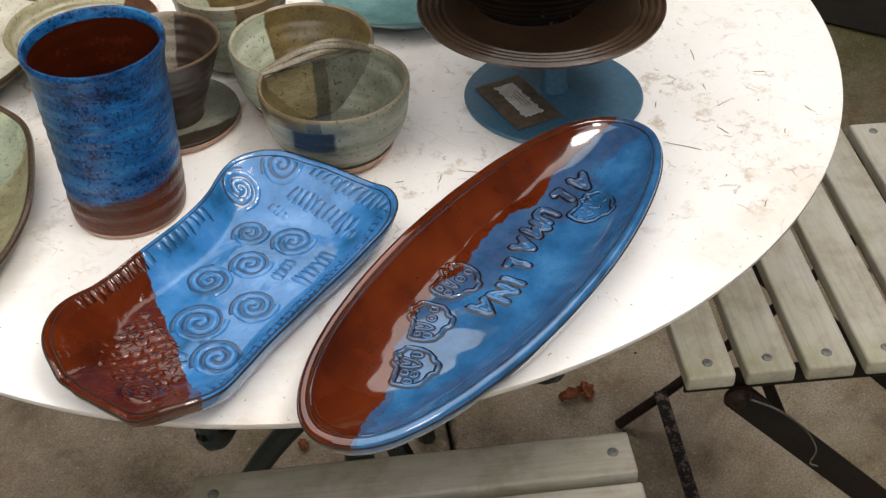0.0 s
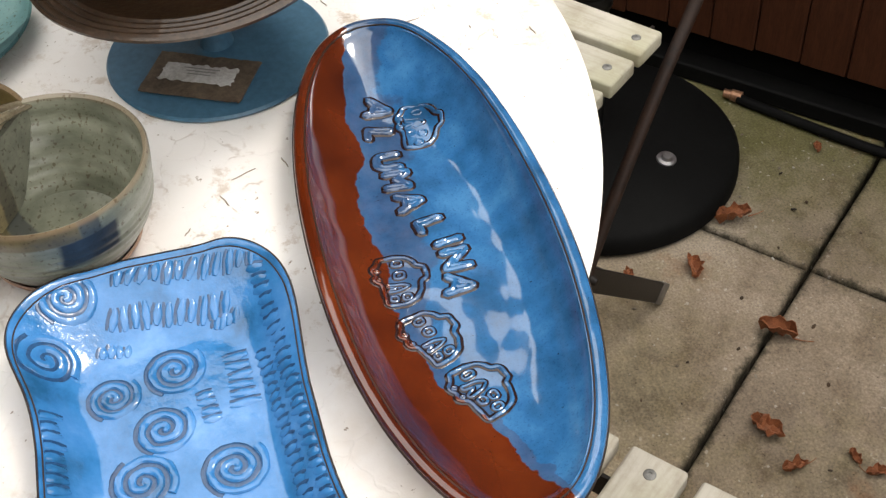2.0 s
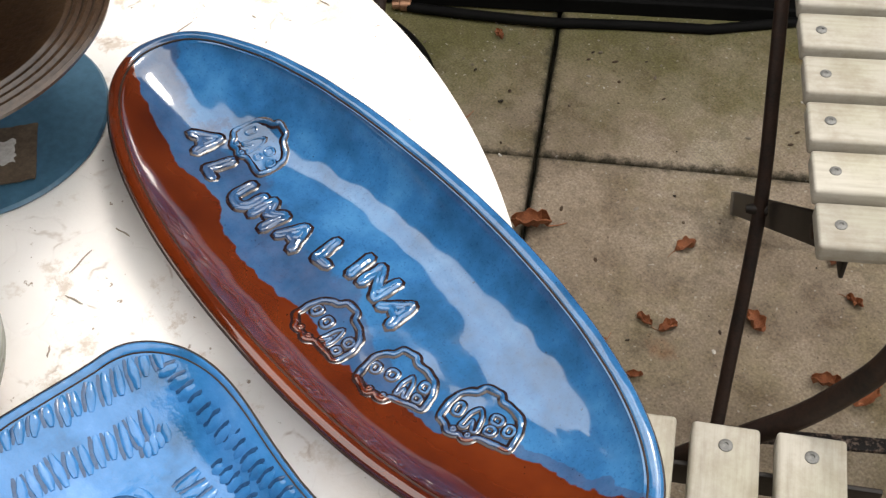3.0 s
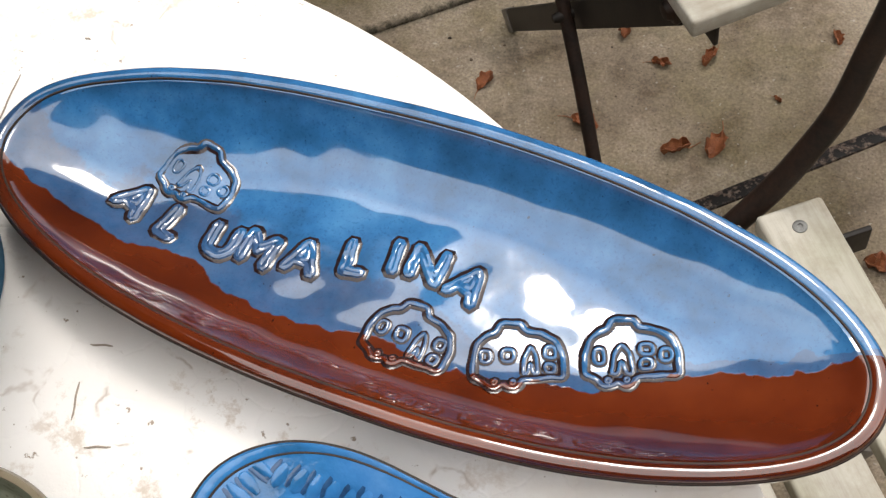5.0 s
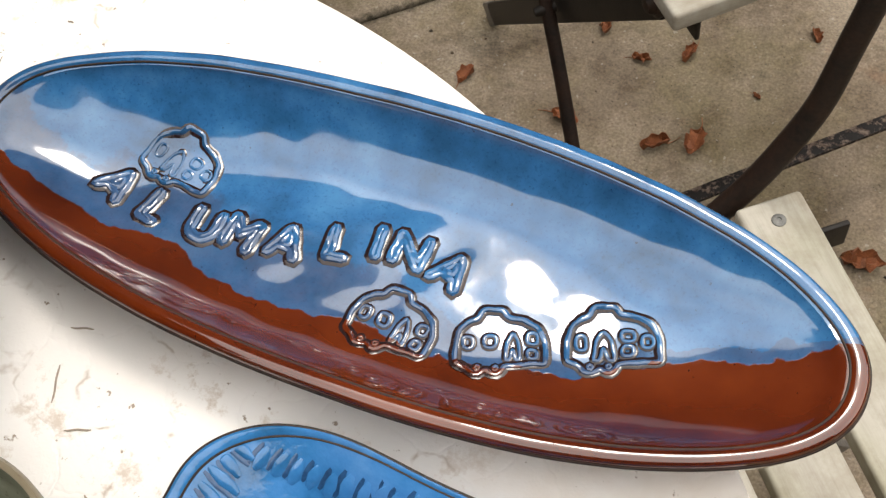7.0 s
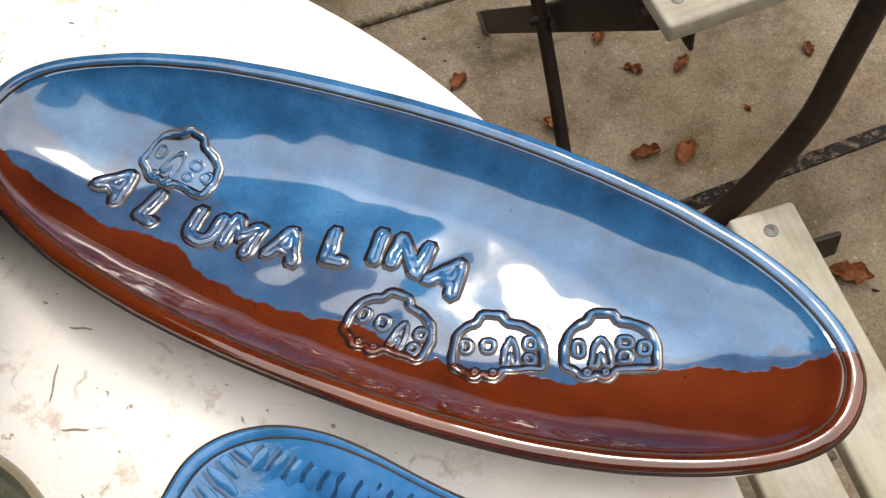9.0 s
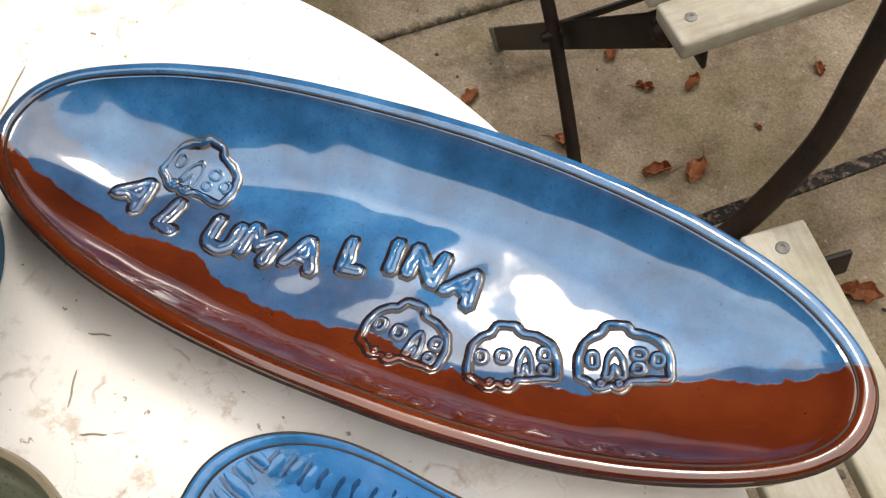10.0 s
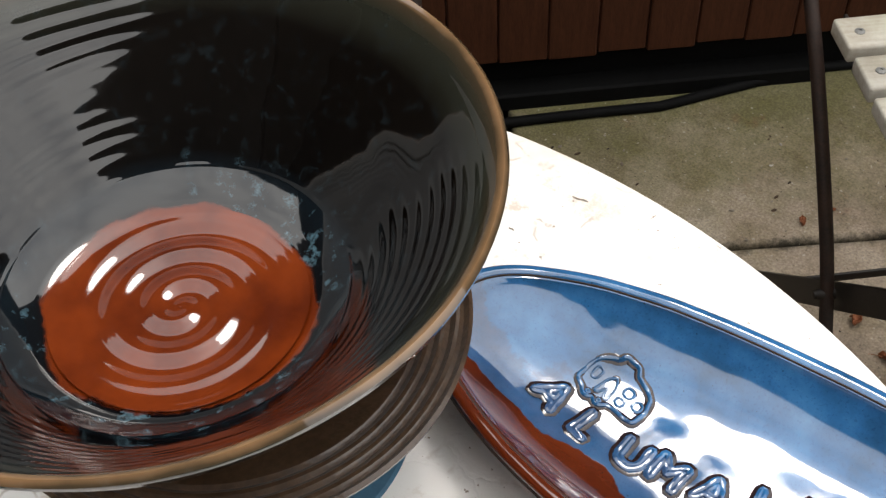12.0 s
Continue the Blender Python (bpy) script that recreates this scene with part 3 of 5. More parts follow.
def build_pavement():
    slab = empty("pavement", pose(-0.524, 0.587, 0, rz=GROUT_YAW), "worn mossy square concrete pavers with dark joints", "pavement", kind="structure")
    meshes = [paver_mesh(k * 3.1) for k in range(6)]
    rnd = random.Random(4)
    for i in range(-5, 6):
        for j in range(-6, 2):
            ob = new("paver", rnd.choice(meshes))
            ob.parent = slab
            ob.matrix_basis = pose(i * TILE, j * TILE, rnd.uniform(-0.002, 0.0), rnd.uniform(-0.2, 0.2), rnd.uniform(-0.2, 0.2), 0)


# ---- chairs ----
ROD = ((0.045, 0.006), (0.10, 0.066), (0.15, 0.128), (0.20, 0.195), (0.25, 0.262), (0.31, 0.340), (0.37, 0.408), (0.43, 0.468), (0.475, 0.530))
UPRIGHT = ((0.010, 0.006), (0.12, 0.200), (0.24, 0.385), (0.295, 0.445), (0.322, 0.475), (0.342, 0.506), (0.358, 0.540), (0.368, 0.586), (0.376, 0.626), (0.392, 0.720))


def build_chair(rod=ROD, bow=0.0068, out=0.018):
    """A folding bistro chair: wooden slats on a crossed flat iron frame. Front at y = 0, seat top at 0.474. rod: the line of the long legs."""
    ch = empty("folding_chair", Matrix(), "folding bistro chair with weathered pale wooden slats and black iron frame", "chair", "bistro chairs round the table")
    L, pitch, top = 0.345, 0.0515, 0.474
    screw_me = mesh_of(lathe([(0.0, 0.0006), (0.0012, 0.0006), (0.0016, 0.0014), (0.003, 0.0014), (0.0044, 0.0006), (0.0046, -0.001), (0.0, -0.001)], 14), "screw", M["screw"])
    for k in range(7):
        sl = new("slat", slat_mesh(L, k))
        sl.parent = ch
        sl.matrix_basis = pose(0, 0.0205 + k * pitch, top - 0.008)
        for sx in (-1, 1):
            sc = new("screw", screw_me)
            sc.parent = sl
            sc.matrix_basis = pose(sx * 0.1564, 0, 0.008)
    for sx in (-1, 1):
        x = sx * 0.150
        part("seat_rail", bar((x, 0.005, 0.4455), (x, 0.375, 0.4455), 0.004, 0.024, wide=(1, 0, 0)), M["iron"], ch)
        rear = part("rear_leg", bar((x + sx * 0.006, 0.050, 0.432), (x + sx * 0.006, 0.450, 0.012), 0.007, 0.027, wide=(1, 0, 0)), M["iron"], ch)
        part("end_cap", bar((x + sx * 0.006, 0.436, 0.0265), (x + sx * 0.006, 0.452, 0.0095), 0.0085, 0.0285, wide=(1, 0, 0)), M["cap"], rear, "worn bare metal cap")
        part("front_leg", tube(eased([(x + sx * (out + 0.12 * max(0.0, 0.24 - z)), y, z) for y, z in rod]), bow, 10), M["rust_iron"], ch)
        part("pivot_bolt", lathe([(0, 0.006), (0.006, 0.005), (0.009, 0), (0.012, -0.001), (0.012, -0.006), (0, -0.006)], 20), M["rust_iron"], ch, at=pose(x + sx * 0.012, 0.052, 0.430, ry=90 * sx))
        part("cross_bolt", lathe([(0, 0.009), (0.004, 0.008), (0.006, 0), (0.006, -0.012), (0, -0.012)], 16), M["iron"], ch, at=pose(x + sx * 0.024, 0.236, 0.243, ry=90 * sx))
    part("front_crossbar", bar((-0.186, 0.092, 0.072), (0.186, 0.092, 0.072), 0.016, 0.005, wide=(0, 1, 0)), M["rust_flake"], ch, "black crossbar with flaking rust")
    part("rear_crossbar", bar((-0.156, 0.412, 0.045), (0.156, 0.412, 0.045), 0.004, 0.012, wide=(0, 1, 0)), M["iron"], ch)
    part("middle_crossbar", bar((-0.156, 0.10, 0.385), (0.156, 0.10, 0.385), 0.005, 0.020, wide=(0, 1, 0)), M["iron"], ch)
    return ch


def slat_mesh(length, seed):
    """A slat with softly rounded, slightly uneven edges."""
    bm = box(length, 0.042, 0.016, 0.0028, 3)
    for v in bm.verts:
        v.co.y += 0.0006 * noise.noise(Vector((v.co.x * 14, v.co.y * 40, seed * 3.7)))
        v.co.x += 0.0010 * noise.noise(Vector((v.co.y * 60, v.co.x, seed * 5.1)))
        v.co.z += 0.0005 * noise.noise(Vector((v.co.x * 9, v.co.y * 30, seed * 2.3)))
    return mesh_of(bm, "slat", M["slat"])


def place_chairs():
    a = build_chair()
    a.matrix_basis = pose(-0.385, -0.0595, 0, rz=37.6)
    copy_thing(a, pose(0.1221, 0.4717, 0, rz=42.5))
    curl = [(0.168, 0.060, 0.436), (0.170, 0.085, 0.422), (0.171, 0.112, 0.396), (0.170, 0.128, 0.366), (0.169, 0.126, 0.346), (0.169, 0.134, 0.340)]
    part("wire", tube(eased(curl), 0.0009, 6), M["cap"], a, "thin loose wire hanging from the pivot")
    b = build_chair(UPRIGHT, 0.0078, 0.034)
    b.matrix_basis = pose(-0.0622, -0.1069, 0, rz=-51.3)


# ---- table ----
def build_table():
    tb = empty("round_table", pose(-0.2099, -0.2852, 0), "round cafe table with chipped white painted top and dark iron base", "table")
    R = 0.409
    part("tabletop", lathe([(0, T), (R * 0.4, T), (R * 0.8, T), (R - 0.003, T), (R, T - 0.0015), (R, T - 0.004), (R - 0.004, T - 0.010), (R - 0.012, T - 0.015), (R - 0.03, T - 0.016), (0, T - 0.016)], 200), M["table"], tb)
    part("column", tube([(0, 0, 0.20), (0, 0, 0.703)], 0.016, 16), M["green_iron"], tb)
    part("hub", lathe([(0, 0.36), (0.03, 0.36), (0.034, 0.32), (0.03, 0.28), (0, 0.28)], 24), M["green_iron"], tb)
    for k in range(3):
        a = radians(76 + 120 * k)
        c, s_ = math.cos(a), math.sin(a)
        pts = [((0.02 + 0.20 * u) * c, (0.02 + 0.20 * u) * s_, 0.31 - 0.302 * u ** 1.6) for u in [i / 15 for i in range(16)]]
        part("leg", tube(pts, 0.012, 8), M["green_iron"], tb)
    for k in range(6):
        a = radians(16 + 60 * k)
        c, s_ = math.cos(a), math.sin(a)
        pts = [((0.02 + 0.20 * u) * c, (0.02 + 0.20 * u) * s_, 0.34 + 0.232 * u ** 0.8) for u in [i / 11 for i in range(11)]]
        for i in range(34):
            w = i / 33 * 6.6
            rr = 0.038 - 0.0036 * w
            pts.append(((0.240 + rr * math.cos(2.4 - w)) * c, (0.240 + rr * math.cos(2.4 - w)) * s_, 0.545 + rr * math.sin(2.4 - w)))
        part("scroll", tube(pts, 0.0085, 8), M["green_iron"], tb)
        pts = [((0.03 + 0.22 * u) * c, (0.03 + 0.22 * u) * s_, 0.62 + 0.083 * u ** 2) for u in [i / 11 for i in range(12)]]
        part("strut", tube(pts, 0.008, 8), M["green_iron"], tb)
    ring = [(0.05 * math.cos(2 * math.pi * i / 40), 0.05 * math.sin(2 * math.pi * i / 40), 0.60) for i in range(40)]
    part("ring", tube(ring, 0.007, 8, closed=True), M["green_iron"], tb)


# ---- oval platter ----
PLATTER_AT = pose(-0.0245, -0.0060, T, rz=-2.1)
PA, PB = 0.1712, 0.0611
BAND = 0.0066
# the glaze line: shares of x from -0.2 to 0.2, and y from -0.1 to 0.1
PLATTER_LINE = [(0.000, 0.450), (0.048, 0.435), (0.100, 0.400), (0.180, 0.378), (0.220, 0.385), (0.255, 0.365), (0.310, 0.330), (0.368, 0.320), (0.427, 0.343), (0.517, 0.325), (0.585, 0.343), (0.657, 0.385), (0.708, 0.435), (0.772, 0.470), (0.810, 0.495), (0.850, 0.515), (1.000, 0.560)]


def platter_height(rho):
    """Height of the inner face over the table, by the share of the way out to the rim."""
    s_ = max(0.0, (rho - 0.42) / 0.58)
    return 0.0085 + 0.0200 * s_ ** 2.4


def oval(a, n=2.12):
    c, s_ = math.cos(a), math.sin(a)
    return math.copysign(abs(c) ** (2 / n), c), math.copysign(abs(s_) ** (2 / n), s_)


def platter_spot(x, y):
    """The place on the inner face, in the platter's own metres, over a point of the table."""
    p = PLATTER_AT.inverted() @ Vector((x, y, T))
    rho = ((abs(p.x) / (PA - BAND)) ** 2.12 + (abs(p.y) / (PB - BAND)) ** 2.12) ** (1 / 2.12)
    return Vector((p.x, p.y, platter_height(rho)))


def letter_loops(char, size):
    """The outline of a letter as closed, softly rounded loops of points, centred."""
    cu = bpy.data.curves.new("letter", "FONT")
    cu.body, cu.size, cu.fill_mode, cu.resolution_u = char, size, "NONE", 4
    cu.align_x, cu.align_y = "CENTER", "CENTER"
    ob = bpy.data.objects.new("letter", cu)
    scene.collection.objects.link(ob)
    me = bpy.data.meshes.new_from_object(ob.evaluated_get(bpy.context.evaluated_depsgraph_get()))
    bpy.data.objects.remove(ob)
    spots = [v.co.copy() for v in me.vertices]
    near = {}
    for e in me.edges:
        a, b = e.vertices
        near.setdefault(a, []).append(b)
        near.setdefault(b, []).append(a)
    bpy.data.meshes.remove(me)
    loops, seen = [], set()
    for first in near:
        if first in seen:
            continue
        chain, at = [], first
        while at is not None:
            seen.add(at)
            chain.append(spots[at])
            at = next((k for k in near[at] if k not in seen), None)
        even = []
        for a, b in zip(chain, chain[1:] + chain[:1]):
            m = max(1, int((b - a).length / 0.0011))
            even += [a.lerp(b, u / m) for u in range(m)]
        even = [(even[k - 1] + even[k] * 2 + even[(k + 1) % len(even)]) / 4 for k in range(len(even))]
        if len(even) > 5:
            loops.append(even)
    return loops


def text_outline(char, size, depth):
    """A letter as a raised outline of round section, lying flat."""
    bm = bmesh.new()
    for loop in letter_loops(char, size):
        tube(loop, depth, 8, bm, closed=True)
    return bm


def flatten(bm, share):
    for v in bm.verts:
        v.co.z *= share
    return bm


def drape(bm, at, yaw, spot, lift=0.0):
    """Lays a flat piece onto a curved face: at is the place of its origin on the table."""
    r = Matrix.Rotation(radians(yaw), 4, "Z")
    for v in bm.verts:
        q = r @ v.co
        p = spot(at[0] + q.x, at[1] + q.y)
        wob = noise.noise_vector(Vector((p.x * 210, p.y * 210, 5.0)))
        v.co = Vector((p.x + 0.0005 * wob.x, p.y + 0.0005 * wob.y, p.z + v.co.z * (1 + 0.5 * wob.z) + lift))
    return bm


def caravan_lines(kind):
    """The lines of a small stamped caravan, one unit wide: outline, windows, door and wheels."""
    body = [(0.0, 0.10), (0.0, 0.34), (0.05, 0.52), (0.15, 0.62), (0.25, 0.65), (0.29, 0.77), (0.53, 0.77), (0.58, 0.67), (0.78, 0.63), (0.92, 0.54), (1.0, 0.38), (1.0, 0.08), (0.54, 0.06)]
    for cx in (0.45, 0.25):
        body += [(cx + 0.09 * math.cos(a), 0.03 + 0.09 * math.sin(a)) for a in [-0.2 - 0.55 * i for i in range(6)]]
    lines = [body]

    def pane(cx, cy, w, h):
        lines.append([(cx + w / 2 * math.copysign(abs(math.cos(a)) ** 0.6, math.cos(a)), cy + h / 2 * math.copysign(abs(math.sin(a)) ** 0.6, math.sin(a))) for a in [2 * math.pi * i / 14 for i in range(14)]])

    def arch(cx, low, w, h):
        lines.append([(cx - w / 2, low), (cx - w * 0.32, low + h * 0.7), (cx, low + h), (cx + w * 0.32, low + h * 0.7), (cx + w / 2, low), (cx + w * 0.22, low), (cx, low + h * 0.45), (cx - w * 0.22, low)])

    if kind == "door":
        pane(0.14, 0.36, 0.12, 0.16), pane(0.39, 0.36, 0.15, 0.16)
        arch(0.64, 0.12, 0.17, 0.36)
        pane(0.86, 0.40, 0.13, 0.15), pane(0.86, 0.20, 0.11, 0.12)
    else:
        pane(0.15, 0.32, 0.11, 0.20)
        arch(0.40, 0.10, 0.24, 0.38)
        pane(0.66, 0.40, 0.15, 0.14), pane(0.66, 0.22, 0.15, 0.12), pane(0.87, 0.33, 0.14, 0.16)
    for cx in (0.45, 0.25):
        lines.append([(cx + 0.035 * math.cos(a), 0.03 + 0.035 * math.sin(a)) for a in [2 * math.pi * i / 8 for i in range(8)]])
    return lines


def caravan_stamp(width, kind, fat=1.0):
    bm = bmesh.new()
    for k, line in enumerate(caravan_lines(kind)):
        pts = [Vector(((x - 0.5) * width, (y - 0.36) * width, 0)) for x, y in line]
        dense = []
        for i, p in enumerate(pts):
            q = pts[(i + 1) % len(pts)]
            m = max(1, int((q - p).length / 0.0009))
            dense += [p.lerp(q, u / m) for u in range(m)]
        for _ in range(2):
            dense = [(dense[i - 1] + dense[i] * 2 + dense[(i + 1) % len(dense)]) / 4 for i in range(len(dense))]
        tube(dense, fat * (0.0012 if k == 0 else 0.0008), 8, bm, flat=1.0, closed=True)
    return bm


def build_platter():
    glaze = glaze_two("red_and_blue_platter_glaze", PLATTER_LINE, (-0.2, 0.2))
    th = empty("oval_platter", PLATTER_AT, "long oval red brown and blue platter with raised letters", "platter")
    bm = bmesh.new()
    segs = 220
    rows = [(r, 0.0, platter_height(r)) for r in [0.02 + 0.96 * i / 30 for i in range(31)]]
    rows += [(0.990, 0.0, 0.0284), (1.0, 0.0, 0.0286), (1.0, 0.10, 0.0293), (1.0, 0.22, 0.0299), (1.0, 0.45, 0.0301), (1.0, 0.70, 0.0300), (1.0, 0.86, 0.0296), (1.0, 0.95, 0.0287), (1.0, 1.0, 0.0270), (1.0, 0.97, 0.0246), (1.0, 0.75, 0.020), (0.985, 0.0, 0.0135), (0.88, 0.0, 0.0055), (0.78, 0.0, 0.0012), (0.72, 0.0, 0.0), (0.3, 0.0, 0.0)]

    def spot(r, out, z, a):
        """A point of the dish: share r of the way to the inner edge, or share out of the way across the rim band."""
        ox, oy = oval(a)
        k = 1 + 0.008 * noise.noise(Vector((math.cos(a) * 1.6, math.sin(a) * 1.6, 3)))
        h = z if z == 0 else z + r * r * 0.0014 * noise.noise(Vector((ox * 2, oy * 2, 1.5))) + 0.00035 * noise.noise(Vector((PA * ox * r * 60, PB * oy * r * 60, 4)))
        return (PA - BAND * (1 - out)) * ox * r * k, (PB - BAND * (1 - out)) * oy * r * k, h

    rings = [[bm.verts.new(spot(r, out, z, 2 * math.pi * i / segs)) for i in range(segs)] for r, out, z in rows]
    for a, b in zip(rings, rings[1:]):
        for i in range(segs):
            bm.faces.new((a[i], a[(i + 1) % segs], b[(i + 1) % segs], b[i]))
    bm.faces.new(rings[0])
    bm.faces.new(rings[-1])
    part("dish", bm, glaze, th)
    for out, z, fat in ((0.04, 0.0288, 0.0005), (1.0, 0.0268, 0.0006)):
        part("rim_line", tube([spot(1.0, out, z, 2 * math.pi * i / 160) for i in range(160)], fat, 6, closed=True), M["rim_line"], th, "thin dark brown line along the rim")
    word = (("A", -0.1350, -0.0080, -24), ("L", -0.1170, -0.0120, -16), ("U", -0.0950, -0.0130, -4), ("M", -0.0800, -0.0120, -6), ("A", -0.0620, -0.0100, -2), ("L", -0.0435, -0.0045, 6), ("I", -0.0290, 0.0005, 6), ("N", -0.0165, 0.0008, -2), ("A", 0.0005, -0.0025, -18))
    for char, x, y, yaw in word:
        # a flat dark band, wider than the letter, lies below it
        part("letter_groove", drape(flatten(text_outline(char, 0.0198, 0.0029), 0.14), (x, y), yaw, platter_spot, 0.0001), M["dark_contour"], th)
        part("letter", drape(flatten(text_outline(char, 0.0198, 0.0016), 0.9), (x, y), yaw, platter_spot, 0.0001), glaze, th)
    for x, y, yaw, width, kind in ((-0.1155, 0.0110, -12, 0.0300, "arch"), (-0.0115, -0.0275, -4, 0.0310, "door"), (0.0270, -0.0225, 19, 0.0310, "door"), (0.0635, -0.0095, 18, 0.0315, "arch")):
        # likewise a flat dark band below each stamp
        part("stamp_groove", drape(flatten(caravan_stamp(width, kind, 1.8), 0.14), (x, y), yaw, platter_spot, 0.0001), M["dark_contour"], th)
        part("caravan_stamp", drape(caravan_stamp(width, kind, 0.9), (x, y), yaw, platter_spot, 0.0001), glaze, th)
    return th


# ---- square tray ----
TRAY_AT = pose(0.0650, -0.1410, T, rz=0.5)
TA, TB = 0.118, 0.062


def tray_reach(x, y):
    """Length and half width of the tray towards one of its four quarters; y: share of the way across."""
    length = 0.1175 if x < 0 else 0.1195 - 0.014 * max(0.0, -y - 0.15)
    if y > 0:
        return length, 0.0575 + 0.007 * math.exp(-((x + 0.085) / 0.045) ** 2) + 0.008 * math.exp(-((x - 0.085) / 0.035) ** 2)
    return length, 0.0580 + 0.012 * math.exp(-((x + 0.088) / 0.032) ** 2) + 0.008 * math.exp(-((x - 0.080) / 0.045) ** 2)


def tray_edge(a):
    """The outline of the tray: a soft rectangle with a waist, one flared corner and a dipping end."""
    c, s_ = math.cos(a), math.sin(a)
    n = 4.6
    x, y = math.copysign(abs(c) ** (2 / n), c), math.copysign(abs(s_) ** (2 / n), s_)
    length = tray_reach(x, y)[0]
    return x * length, y * tray_reach(x * length, y)[1]


def tray_wave(a, x, y):
    """How far the rim rises or dips at one place: lifted corners, a low spot at one end."""
    a = (a + math.pi) % (2 * math.pi) - math.pi
    corner = (0.021 if x > 0 else 0.011) * max(0.0, (abs(x) / TA) * (abs(y) / TB) - 0.45)
    return corner - 0.003 * math.exp(-((a - 0.25) / 0.22) ** 2) - 0.0065 * math.exp(-((a + 0.14) / 0.09) ** 2) + 0.0036 * noise.noise(Vector((x * 26, y * 26, 7)))


def tray_height(rho):
    s_ = min(1.0, max(0.0, (rho - 0.62) / 0.34))
    return 0.007 + 0.0175 * (0.55 * s_ * s_ * (3 - 2 * s_) + 0.45 * s_)


def tray_spot(x, y):
    p = TRAY_AT.inverted() @ Vector((x, y, T))
    rho = 1.0
    for _ in range(3):
        length, wide = tray_reach(p.x / rho, p.y / TB)
        rho = max(0.05, ((abs(p.x) / length) ** 4.6 + (abs(p.y) / wide) ** 4.6) ** (1 / 4.6))
    if rho > 0.945:
        p *= 0.945 / rho
        rho = 0.945
    a = math.atan2(math.copysign(abs(p.y / wide) ** 2.3, p.y), math.copysign(abs(p.x / length) ** 2.3, p.x)) % (2 * math.pi)
    return Vector((p.x, p.y, tray_height(rho) + min(1.0, rho) ** 4 * tray_wave(a, p.x / rho, p.y / rho)))


